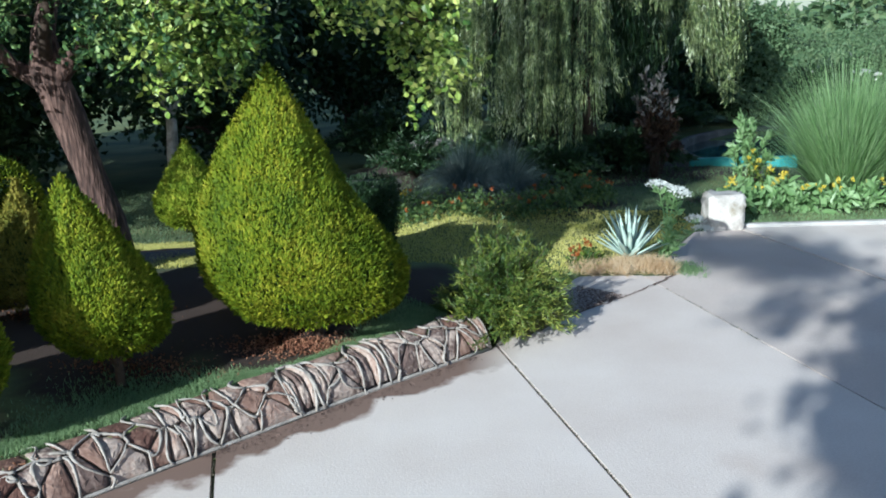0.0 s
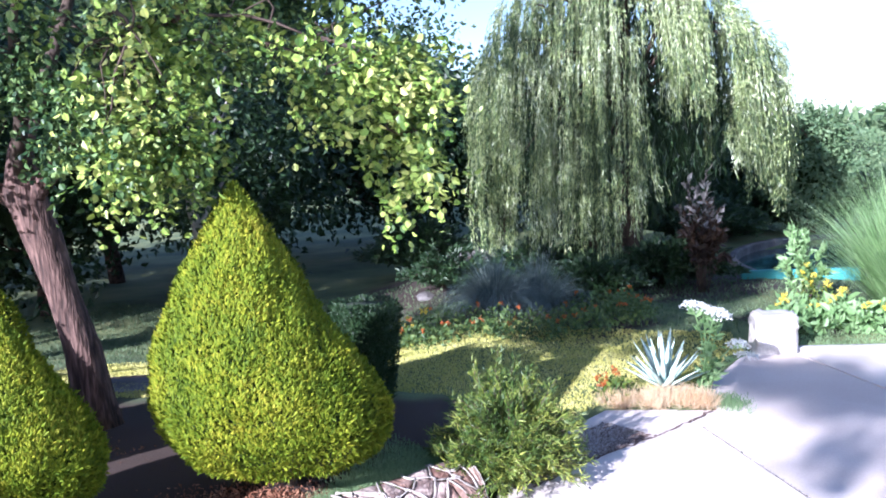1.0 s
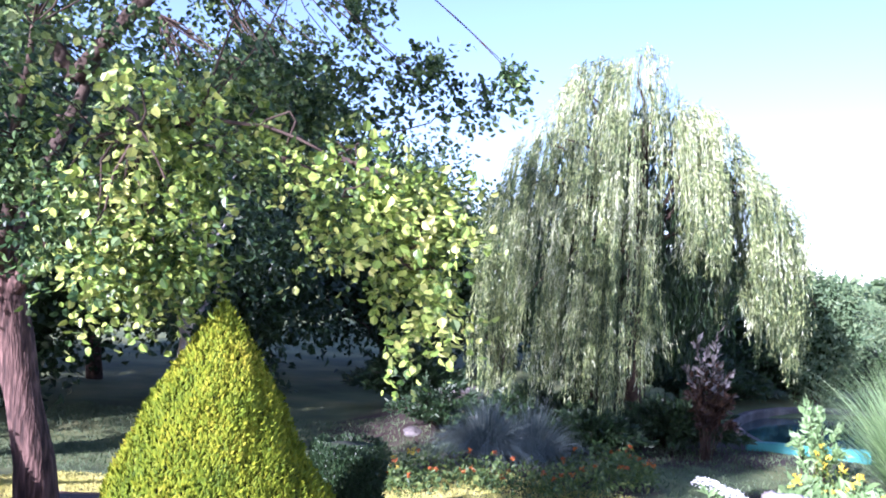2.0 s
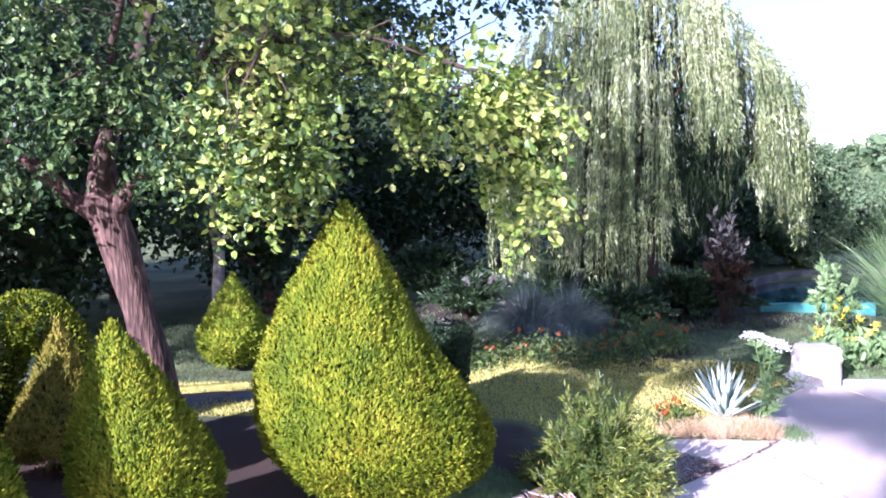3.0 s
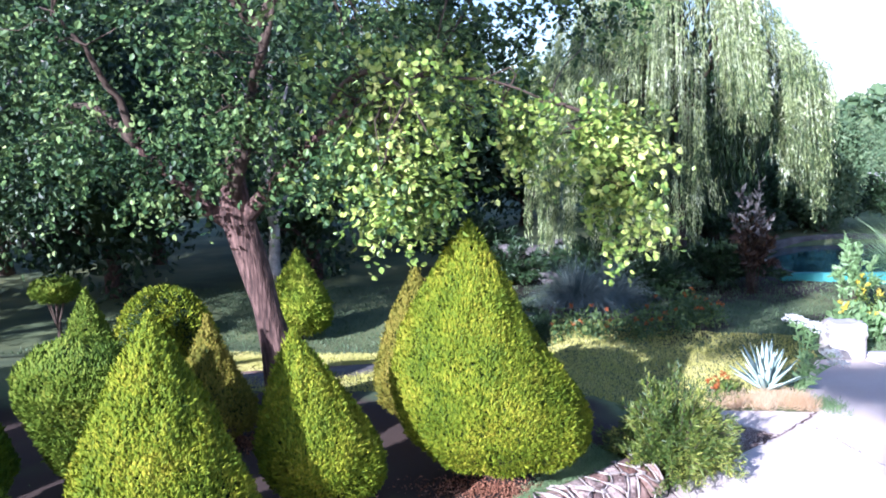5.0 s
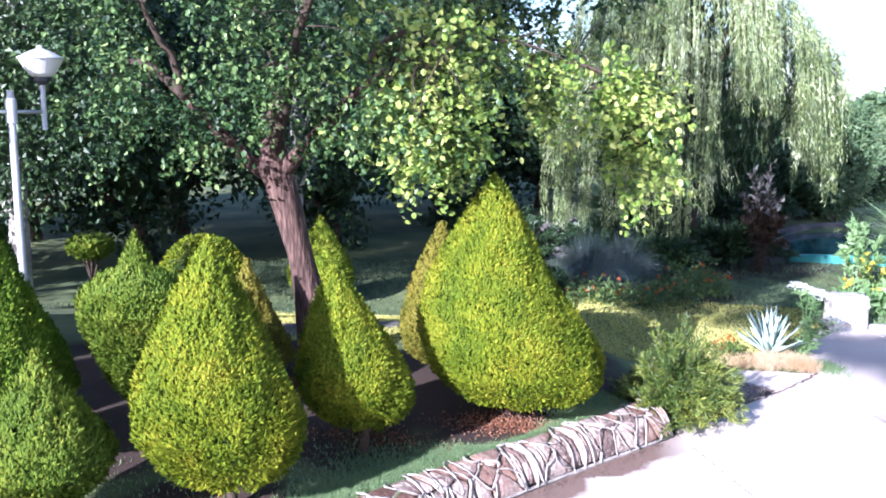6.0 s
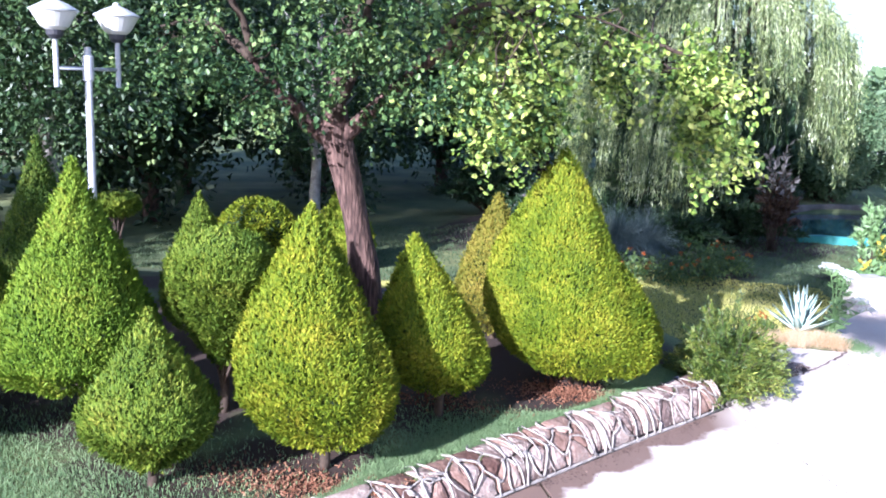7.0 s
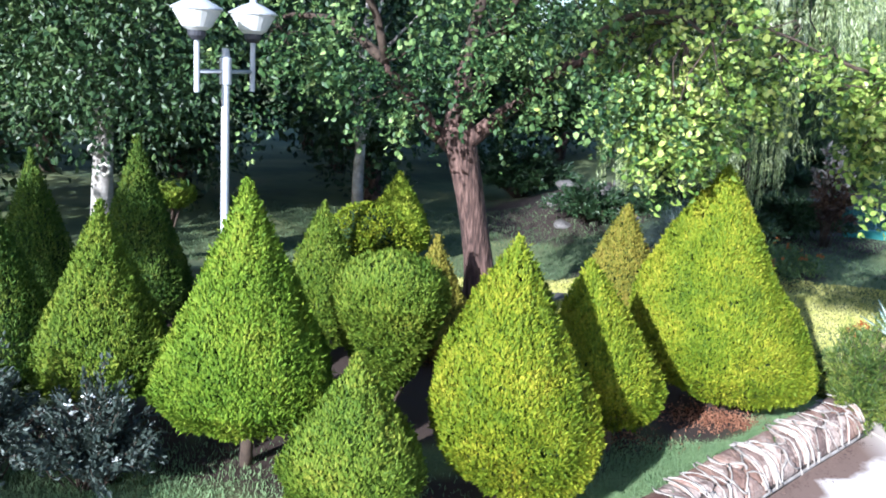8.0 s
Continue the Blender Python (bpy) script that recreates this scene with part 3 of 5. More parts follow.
        for k in range(3):
            for q in range(nr):
                fs.append((k * nr + q, k * nr + (q + 1) % nr, (k + 1) * nr + (q + 1) % nr, (k + 1) * nr + q))
        fs.append(tuple(3 * nr + q for q in range(nr)))
        part("stone", mesh_of("stone", vs, fs, M_STONE), wall)
        for a, b in zip(poly, poly[1:] + poly[:1]):
            key = tuple(sorted(((round(a[0], 3), round(a[1], 3)), (round(b[0], 3), round(b[1], 3)))))
            if key in done or math.hypot(a[0] - b[0], a[1] - b[1]) < 0.02:
                continue
            done.add(key)
            if (a[1] > H - 1e-4 and b[1] > H - 1e-4) or (min(a[0], b[0]) < 1e-4):
                continue
            if a[1] < 1e-4 and b[1] < 1e-4:
                continue
            bend = rng.normal(0, 0.030, 2)
            pts = []
            for k in range(7):
                u = k / 6
                w = 4 * u * (1 - u)
                pts.append(place(a[0] + (b[0] - a[0]) * u + bend[0] * w, a[1] + (b[1] - a[1]) * u + bend[1] * w, 0.017))
            r = float(rng.uniform(0.0038, 0.0085))
            tubes.add(pts, [r * float(rng.uniform(0.45, 1.5)) for _ in range(7)], 6, 0.6)
    part("pointing", tubes.mesh("pointing", M_POINTING), wall, "raised pale mortar ribs")
    # a strip of mortar along the foot
    foot = Tubes()
    foot.add([along(line, total * k / 40)[0] + Vector((0.006, -0.008, 0.002)) for k in range(41)], [0.011] * 41, 6, 0.5)
    part("foot_strip", foot.mesh("foot_strip", M_POINTING), wall)


build_pavement()
build_wall()


def kerb_run(name, line, wide, high, label, material=None):
    v, f = [], []
    prof = [(-wide / 2, -0.1), (-wide / 2, high - 0.015), (-wide / 2 + 0.015, high), (wide / 2 - 0.015, high), (wide / 2, high - 0.015), (wide / 2, -0.1)]
    for k, p in enumerate(line):
        a, b = Vector((*line[max(k - 1, 0)], 0)), Vector((*line[min(k + 1, len(line) - 1)], 0))
        d = (b - a).normalized()
        n = Vector((-d.y, d.x, 0))
        z = float(ground_z(p[0], p[1]))
        for o, h in prof:
            v.append(tuple(Vector((*p, max(z, -0.02))) + n * o + Vector((0, 0, h))))
    m = len(prof)
    for k in range(len(line) - 1):
        for j in range(m - 1):
            f.append((k * m + j, k * m + j + 1, (k + 1) * m + j + 1, (k + 1) * m + j))
    f += [tuple(range(m)), tuple(reversed(range((len(line) - 1) * m, len(line) * m)))]
    return single(name, mesh_of(name, v, f, material or M_KERB), label, "kerb", kind="structure")


kerb_run("far_kerb", [(2.72, 8.60), (4.5, 8.63), (8.0, 8.68), (16.0, 8.75), (29.0, 8.8)], 0.10, 0.05, "low pale concrete kerb beyond the drive")
kerb_run("path_kerb", [(-3.4, 7.15), (-2.75, 7.42), (-2.2, 7.75), (-1.6, 7.85), (-0.9, 7.55)], 0.07, 0.03, "narrow pinkish kerb along a garden path", M_CONCRETE)
kerb_run("garden_path", [(-3.35, 6.85), (-2.65, 7.12), (-2.1, 7.45), (-1.6, 7.52), (-1.0, 7.25)], 0.50, 0.012, "grey paved garden path coloured dark as in shade", M_SHADED_ROCK)


# ---------------------------------------------------------------- clipped bushes
CONE_A = [(0, .55), (.025, .76), (.07, .91), (.15, 1), (.28, .98), (.40, .87), (.50, .74), (.60, .61), (.70, .50), (.85, .28), (.95, .12), (1, .03)]
CONE_B = [(0, .35), (.03, .60), (.11, .86), (.23, 1), (.35, .97), (.47, .86), (.58, .72), (.70, .55), (.82, .37), (.92, .19), (1, .02)]
CONE_L = [(0, .50), (.05, .82), (.14, 1), (.30, .88), (.50, .62), (.70, .38), (.85, .20), (1, .02)]
CONE_M = [(0, .18), (.10, .50), (.22, .86), (.34, 1), (.48, .86), (.65, .58), (.82, .30), (.93, .12), (1, .02)]
HEART = [(0, .12), (.20, .52), (.45, .82), (.68, 1), (.84, .90), (.94, .62), (1, .15)]
BALL = [(0, .10), (.1, .6), (.3, .92), (.5, 1), (.7, .92), (.9, .6), (1, .10)]


def profile_r(rows, u):
    return np.interp(u, [r[0] for r in rows], [r[1] for r in rows])


def clipped_bush(at, top, low, radius, rows, material, count, leaf=0.026, label="", lean=(0.0, 0.0), stem=0.03, squash=1.0, bumps=0.05, seed=0, skew=(0.0, 0.0)):
    """A bush trimmed to a turned shape: dark inside, a skin of small leaves, a short stem."""
    x, y = at
    g = float(ground_z(x, y))
    ob = thing("topiary", label, "topiary", "clipped garden bushes", at=(x, y, g))
    h, z0 = top - low, low - g
    r2 = np.random.default_rng(100 + seed)
    ph = r2.uniform(0, 6, 6)

    def rad(u, th):
        b = 1 + bumps * (np.sin(2 * th + ph[0] + 3 * u) * 0.5 + np.sin(3 * th + ph[1] - 5 * u) * 0.4 + np.sin(5 * th + 9 * u + ph[2]) * 0.3 + np.sin(9 * th + 14 * u + ph[3]) * 0.2)
        return radius * profile_r(rows, u) * b

    def centre(u):
        belly = np.clip(1 - np.asarray(u) / 0.55, 0, 1) ** 1.5
        return np.stack([lean[0] * u + skew[0] * belly, lean[1] * u + skew[1] * belly], -1)

    us, sides = np.linspace(0, 1, 22), 24
    v, f = [], []
    for u in us:
        for s in range(sides):
            th = 2 * math.pi * s / sides
            q = float(rad(u, th))
            q = max(q - 0.075, q * 0.55)
            c = centre(u)
            v.append((c[0] + q * math.cos(th), c[1] + q * math.sin(th) * squash, z0 + 0.05 + h * u * 0.90))
    for k in range(21):
        for s in range(sides):
            q = (s + 1) % sides
            f.append((k * sides + s, k * sides + q, (k + 1) * sides + q, (k + 1) * sides + s))
    f += [tuple(reversed(range(sides))), tuple(21 * sides + s for s in range(sides))]
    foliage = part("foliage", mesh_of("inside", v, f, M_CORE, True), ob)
    # leaf skin, by area
    n = int(count * 2.5)
    u = r2.uniform(0, 1, n * 4)
    w = profile_r(rows, u) + 0.04
    u = u[r2.uniform(0, w.max(), n * 4) < w][:n]
    n = len(u)
    th = r2.uniform(0, 2 * math.pi, n)
    q = rad(u, th)
    e = 0.012
    dr = (rad(np.clip(u + e, 0, 1), th) - rad(np.clip(u - e, 0, 1), th)) / (2 * e * h)
    radial = np.stack([np.cos(th), np.sin(th), np.zeros(n)], 1)
    nrm = unit(radial - np.array([0, 0, 1.0]) * dr[:, None])
    depth = 0.040 * r2.uniform(0.0, 1.0, n) ** 1.5 + 0.009 * (np.sin(th * 23 + u * 61 + ph[4]) * np.sin(u * 83 - th * 13 + ph[5]) + np.sin(th * 9 - u * 19))
    c = centre(u)
    pos = np.stack([c[:, 0] + q * np.cos(th), c[:, 1] + q * np.sin(th) * squash, z0 + h * u], 1) - nrm * (depth + leaf * 0.35)[:, None]
    up = np.array([0, 0, 1.0]) - nrm * nrm[:, 2:3]
    way = unit(nrm * r2.uniform(0.12, 0.62, (n, 1)) + unit(up + 1e-3) * r2.uniform(0.3, 1.0, (n, 1)) + r2.normal(0, 0.27, (n, 3)))
    side = np.cross(way, nrm) + r2.normal(0, 0.25, (n, 3))
    size = leaf * r2.uniform(0.7, 1.4, n)
    part("leaves", blades_mesh("leaves", pos, way, side, size, size * 0.44, material), foliage)
    t = Tubes()
    t.add(curve_points((*(skew[i] * 0.8 for i in (0, 1)), -0.03), (*centre(0.15), z0 + h * 0.25), (0.01, 0.01, 0)), taper(stem, stem * 0.7), 8, 0.3)
    for k in range(5):
        a = r2.uniform(0, 6.3)
        t.add(curve_points((skew[0] * 0.8, skew[1] * 0.8, z0 * 0.5), (skew[0] * 0.8 + 0.4 * radius * math.cos(a), skew[1] * 0.8 + 0.4 * radius * math.sin(a), z0 + h * 0.16), (0, 0, 0.01), 4), taper(stem * 0.5, stem * 0.25, 4), 5)
    part("stem", t.mesh("stem", M_TWIG), ob)
    return ob


clipped_bush((-1.05, 4.94), 1.83, 0.33, 0.595, CONE_A, M_YEW, 30000, label="large golden-green clipped cone bush beside a stone wall", lean=(0.05, -0.06), seed=1, skew=(0.31, -0.05))
clipped_bush((-2.39, 3.28), 1.59, 0.34, 0.42, CONE_B, M_YEW, 20000, label="yellow-topped clipped egg-shaped bush on bare soil", lean=(0.02, 0.05), seed=2, skew=(0.16, -0.03))
clipped_bush((-1.74, 4.06), 1.33, 0.38, 0.345, CONE_B, M_YEW, 14000, label="small golden-green clipped cone bush half in shade", lean=(-0.18, 0.03), seed=3, skew=(0.02, 0.0))
clipped_bush((-3.73, 3.46), 1.755, 0.48, 0.48, CONE_L, M_YEW_GREEN, 20000, label="bright green clipped cone bush on a bare stem", stem=0.035, seed=4)
clipped_bush((-3.06, 2.87), 1.10, 0.28, 0.35, CONE_M, M_YEW_DARK, 12000, label="low green clipped spinning-top bush on a stem", seed=5)
clipped_bush((-3.03, 3.84), 1.36, 0.50, 0.32, HEART, M_YEW_DARK, 12000, label="green clipped rounded bush tapering to its foot", seed=6)
clipped_bush((-1.46, 5.76), 1.40, 0.28, 0.34, CONE_B, M_YEW_DULL, 9000, label="bronzed green clipped cone bush behind a larger one", seed=7)
clipped_bush((-4.62, 3.74), 1.54, 0.45, 0.40, CONE_L, M_YEW_DARK, 12000, label="dark green clipped cone bush", seed=8)
clipped_bush((-5.13, 5.50), 1.69, 0.30, 0.42, CONE_L, M_YEW_SHADED, 10000, label="tall green clipped cone bush darkened as half in shade", seed=9)
clipped_bush((-6.00, 5.60), 1.53, 0.25, 0.36, CONE_L, M_YEW_SHADED, 8000, label="slender green clipped cone bush darkened as shade", seed=10)
clipped_bush((-5.25, 3.70), 1.62, 0.40, 0.44, CONE_L, M_YEW_SHADED, 9000, label="broad green clipped cone bush darkened as shade", seed=11)
clipped_bush((-3.65, 5.10), 1.37, 0.32, 0.29, CONE_B, M_YEW_DARK, 8000, label="green clipped cone bush beside an arch", seed=12)
clipped_bush((-3.66, 10.4), 0.86, -0.25, 0.42, CONE_B, M_YEW_YELLOW, 6000, leaf=0.05, label="golden clipped cone bush on the back lawn", bumps=0.10, seed=13)
clipped_bush((-6.17, 8.98), 0.80, 0.46, 0.27, BALL, M_YEW_DARK, 4000, leaf=0.04, label="dark green clipped ball bush on a bare stem", seed=14)
clipped_bush((-0.72, 6.45), 0.92, 0.12, 0.26, [(0, .6), (.1, .72), (.5, .86), (.9, 1), (1, .9)], M_DARK_LEAF, 6000, label="dark flat-topped clipped tub-shaped bush in shade", seed=15)
clipped_bush((-2.86, 5.25), 1.16, 0.30, 0.34, CONE_L, M_YEW_DULL, 7000, label="clipped cone bush in deep shade with a sunlit tip", seed=16)


def clipped_arch(at, turn, span, top, thick, label):
    """A bush trained and trimmed to a hoop."""
    x, y = at
    g = float(ground_z(x, y))
    ob = thing("arch_topiary", label, "topiary", at=(x, y, g))
    r = np.random.default_rng(55)
    a = np.linspace(-0.15, math.pi + 0.15, 26)
    ring = [(span / 2 * math.cos(t) * math.cos(turn), span / 2 * math.cos(t) * math.sin(turn), max(0.0, (top - g - thick) * math.sin(t)) + 0.03) for t in a]
    t = Tubes()
    t.add(ring, [thick * (0.86 + 0.25 * (k / 25)) * 0.80 for k in range(26)], 12, 0.05)
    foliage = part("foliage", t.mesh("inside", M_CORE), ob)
    n = 15000
    k = r.uniform(0, 24.99, n)
    ang = -0.15 + (math.pi + 0.30) * k / 25
    lift = top - g - thick
    c = np.stack([span / 2 * np.cos(ang) * math.cos(turn), span / 2 * np.cos(ang) * math.sin(turn), np.maximum(0.0, lift * np.sin(ang)) + 0.03], 1)
    d = unit(np.stack([-span / 2 * np.sin(ang) * math.cos(turn), -span / 2 * np.sin(ang) * math.sin(turn), lift * np.cos(ang)], 1))
    nrm = rng.normal(0, 1, (n, 3))
    nrm = unit(nrm - d * np.sum(nrm * d, 1, keepdims=True))
    rr = thick * (0.86 + 0.25 * k / 25)
    pos = c + nrm * (rr - r.uniform(0.0, 0.05, n))[:, None]
    way = unit(nrm + r.normal(0, 0.5, (n, 3)) + np.array([0, 0, 0.4]))
    s = 0.026 * r.uniform(0.7, 1.4, n)
    part("leaves", blades_mesh("leaves", pos, way, np.cross(way, nrm) + r.normal(0, .4, (n, 3)), s, s * 0.62, M_YEW), foliage)


clipped_arch((-3.46, 5.92), 0.25, 0.62, 1.22, 0.19, "golden-green bush clipped to a thick arch")


# ---------------------------------------------------------------- trees
def leaf_cloud(r, clusters, per, spread, hang=0.5):
    n = len(clusters) * per
    c = np.repeat(clusters, per, 0)
    pos = c + r.normal(0, 1, (n, 3)) * spread
    way = unit(r.normal(0, 0.7, (n, 3)) + np.array([0, 0, -hang]) + unit(pos - c) * 0.6)
    return pos, way


def ball_points(r, n, centre, radii, shell=0.5):
    d = unit(r.normal(0, 1, (n, 3)))
    q = r.uniform(shell ** 3, 1, n) ** (1 / 3)
    return np.array(centre) + d * q[:, None] * np.array(radii)


def main_tree():
    r = np.random.default_rng(21)
    foot = Vector((-2.50, 5.86, float(ground_z(-2.50, 5.86)) - 0.03))
    ob = thing("broadleaf_tree", "leaning broad-leaved tree with rough reddish bark and sunlit leaves", "tree", at=foot)
    o = foot
    bole = Tubes()
    fork = Vector((-2.78, 5.72, 1.84))
    pts = [foot.copy(), Vector((-2.51, 5.85, 0.35)), Vector((-2.54, 5.82, 0.75)), Vector((-2.61, 5.79, 1.12)), Vector((-2.69, 5.76, 1.50)), fork, Vector((-2.80, 5.76, 2.10)), Vector((-2.77, 5.90, 2.40))]
    bole.add([p - o for p in pts], [0.18, 0.130, 0.115, 0.108, 0.110, 0.120, 0.080, 0.055], 18, 0.35)
    limbs = [((-2.76, 5.73, 1.74), (-1.2, 4.9, 2.75), (0.1, 0.1, 0.25), 0.075), ((-2.75, 5.74, 1.70), (-3.3, 5.3, 2.35), (-0.1, 0, 0.06), 0.085), ((-2.78, 5.85, 2.25), (-2.7, 6.6, 4.2), (0.1, 0.1, 0.1), 0.065),
             ((-3.3, 5.3, 2.35), (-4.3, 6.0, 2.6), (0, 0, 0.15), 0.05), ((-1.9, 5.2, 2.6), (-0.5, 4.85, 2.55), (0, -0.1, 0.15), 0.022), ((-0.5, 4.85, 2.55), (0.0, 4.85, 2.05), (0.05, 0, 0.12), 0.018), ((-1.9, 5.2, 2.6), (-1.3, 4.5, 2.6), (0, 0, 0.15), 0.035),
             ((-2.7, 6.2, 3.2), (-1.3, 6.6, 4.6), (0, 0, 0.2), 0.07), ((-2.7, 6.2, 3.2), (-4.3, 6.6, 4.4), (0, 0, 0.3), 0.07), ((-2.7, 6.6, 4.2), (-2.6, 7.0, 6.0), (0.1, 0, 0), 0.07),
             (fork, (-2.2, 5.0, 3.2), (0, 0, 0.1), 0.06), ((-3.3, 5.3, 2.35), (-3.6, 4.9, 3.2), (0, 0, 0.1), 0.04)]
    for k, (a, b, bend, rad) in enumerate(limbs):
        one = Tubes()
        one.add(curve_points(Vector(a) - o, Vector(b) - o, bend, 8, 0.012), taper(rad * 0.85, rad * 0.22, 8), 8, 0.25)
        part("limb", one.mesh("limb", M_FURROW if k < 2 else M_TWIG), ob)
    lt = Tubes()
    part("trunk", bole.mesh("trunk", M_FURROW), ob)
    # some of the highest clouds are unseen, added to shade willow and lawn
    clouds = [((-2.7, 6.8, 4.6), (2.2, 2.1, 1.9), 230, 0.5), ((-1.48, 4.85, 2.32), (0.52, 0.40, 0.44), 66, 0.1), ((-1.35, 4.75, 2.80), (0.75, 0.45, 0.28), 26, 0.2),
              ((-4.00, 6.1, 2.25), (0.80, 0.8, 0.50), 50, 0.2), ((-2.9, 5.0, 2.85), (1.1, 0.7, 0.45), 46, 0.2), ((-2.0, 5.2, 3.4), (1.4, 1.0, 0.6), 70, 0.2), ((-3.8, 5.4, 3.1), (1.0, 0.8, 0.7), 60, 0.2),
               ((-4.45, 6.3, 1.75), (0.25, 0.3, 0.28), 8, 0.1), ((-3.3, 5.5, 1.95), (0.25, 0.2, 0.12), 4, 0.1),
              ((-2.15, 5.3, 2.15), (0.40, 0.3, 0.15), 6, 0.1), ((-2.42, 5.6, 1.55), (0.10, 0.08, 0.28), 4, 0.1), ((-2.45, 5.15, 2.42), (0.75, 0.3, 0.28), 22, 0.1), ((-3.2, 5.1, 2.35), (0.5, 0.3, 0.25), 14, 0.1), ((-1.6, 6.5, 3.9), (1.0, 0.8, 0.5), 40, 0.1), ((-0.95, 6.3, 3.35), (0.55, 0.5, 0.5), 30, 0.1), ((-2.72, 5.35, 2.1), (0.35, 0.15, 0.2), 10, 0.1), ((-1.4, 5.4, 4.9), (1.3, 1.0, 0.7), 90, 0.1), ((-3.6, 7.6, 5.6), (2.4, 2.0, 0.9), 170, 0.1), ((-1.5, 4.75, 2.1), (0.4, 0.3, 0.22), 12, 0.1), ((-0.78, 5.50, 2.45), (0.25, 0.2, 0.32), 13, 0.1),
              ((-1.15, 6.60, 3.15), (0.62, 0.6, 0.50), 70, 0.0), ((-1.62, 4.98, 2.02), (0.24, 0.22, 0.10), 5, 0.0), ((-1.30, 4.92, 1.92), (0.10, 0.12, 0.08), 2, 0.0),
              ((-0.38, 6.5, 3.42), (0.14, 0.15, 0.14), 5, 0.0), ((0.08, 6.5, 3.38), (0.12, 0.1, 0.10), 4, 0.0), ((-0.13, 6.5, 3.14), (0.15, 0.12, 0.10), 5, 0.0), ((-1.9, 6.4, 2.9), (0.6, 0.5, 0.4), 40, 0.0), ((-2.9, 5.6, 4.7), (1.3, 0.9, 0.8), 110, 0.0)]
    cl = np.concatenate([ball_points(r, n, c, q, sh) for c, q, n, sh in clouds])
    void = np.array([noise.noise(Vector((p[0] * 1.15 + 0.4, p[1] * 1.15, p[2] * 1.5))) for p in cl])
    keep = (r.random(len(cl)) < 0.92) & (void > np.where(cl[:, 2] > 4.2, -0.2, np.where(cl[:, 0] > -1.9, np.where((cl[:, 1] < 5.5) & (cl[:, 2] < 2.75), -0.16, 0.04), np.where(cl[:, 0] > -3.0, 0.13, 0.19))))
    hubs = np.array([Vector(a).lerp(Vector(b), s)[:] for a, b, _, _ in limbs for s in (0.35, 0.6, 0.8, 1.0)])
    cl = cl[keep & (cl[:, 2] > 1.35) & ~((cl[:, 0] < -3.9) & (cl[:, 1] < 5.3))]
    cl = cl[~((cl[:, 0] > -0.96) & (cl[:, 0] < -0.60) & (cl[:, 1] < 5.25) & (cl[:, 2] < 3.6))]
    k = r.uniform(0, 1, 19)[:, None]
    droop = np.array([-0.62, 4.92, 2.62]) * (1 - k) ** 2 + np.array([-0.10, 4.88, 2.62]) * 2 * k * (1 - k) + np.array([0.03, 4.85, 1.72]) * k * k
    cl = np.concatenate([cl, droop + r.normal(0, 1, droop.shape) * np.array([0.11, 0.13, 0.08])])
    cl = np.concatenate([cl, ball_points(r, 24, (-0.16, 4.93, 2.24), (0.26, 0.18, 0.36), 0.1)])
    k = r.uniform(0.12, 0.85, 16)[:, None]
    bough = np.array([-2.76, 5.73, 1.80]) * (1 - k) + np.array([-1.2, 4.9, 2.78]) * k + np.array([0.1, 0.1, 0.25]) * 4 * k * (1 - k)
    cl = np.concatenate([cl, bough + np.array([0.05, -0.16, -0.02]) + r.normal(0, 0.07, bough.shape)])
    near = np.repeat(hubs[(hubs[:, 2] > 2.25) & ((hubs[:, 0] < -1.1) | (hubs[:, 2] > 3.3))], 3, 0)
    cl = np.concatenate([cl, near + r.normal(0, 1, near.shape) * np.array([0.22, 0.20, 0.20]) + np.array([0, -0.1, 0.08])])
    for c in cl[::3]:
        h = hubs[np.argmin(np.linalg.norm(hubs - c, axis=1))]
        lt.add(curve_points(Vector(h) - o, Vector(c) - o, r.normal(0, 0.06, 3).tolist(), 4, 0.02), taper(0.007, 0.003, 4), 5)
    tagged(part("twig_growth", lt.mesh("twig_growth", M_TWIG), ob), kind="stuff")
    # each twig end carries a few drooping sprays, leaves set along both sides
    sprays, along_n = 6, 11
    c = np.repeat(cl, sprays, 0)
    out = unit(c - np.array([-2.5, 5.9, 3.0]))
    d = unit(out * 0.5 + r.normal(0, 0.7, c.shape) + np.array([0, 0, -0.35]))
    start = c + r.normal(0, 0.05, c.shape)
    reach = r.uniform(0.10, 0.27, len(c))
    k = np.tile(np.linspace(0.08, 1.0, along_n), len(c))
    start, d, reach = (np.repeat(q, along_n, 0) for q in (start, d, reach))
    pos = start + d * (reach * k)[:, None] + np.array([0, 0, -0.10]) * (k * k)[:, None] + r.normal(0, 0.018, start.shape)
    way = unit(d * 0.5 + r.normal(0, 0.75, d.shape) + np.array([0, 0, -0.45]))
    n = len(pos)
    size = r.uniform(0.028, 0.058, n)
    side = np.cross(way, np.array([0.1, 0.2, 1.0])) + r.normal(0, 0.45, (n, 3))
    # leaves on the sunlit bough take the brighter colour, the rest the darker
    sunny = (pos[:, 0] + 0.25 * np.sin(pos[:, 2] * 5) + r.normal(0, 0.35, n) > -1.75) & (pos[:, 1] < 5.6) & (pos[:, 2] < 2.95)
    for title, pick, stuff, note in (("crown", ~sunny, M_TREE_LEAF, "cool green leaves in clumps"), ("bough_leaves", sunny, M_BOUGH_LEAF, "yellow-green leaves painted as sunlit")):
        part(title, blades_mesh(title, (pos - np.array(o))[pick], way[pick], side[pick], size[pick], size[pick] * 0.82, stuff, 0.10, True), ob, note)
    return ob


main_tree()


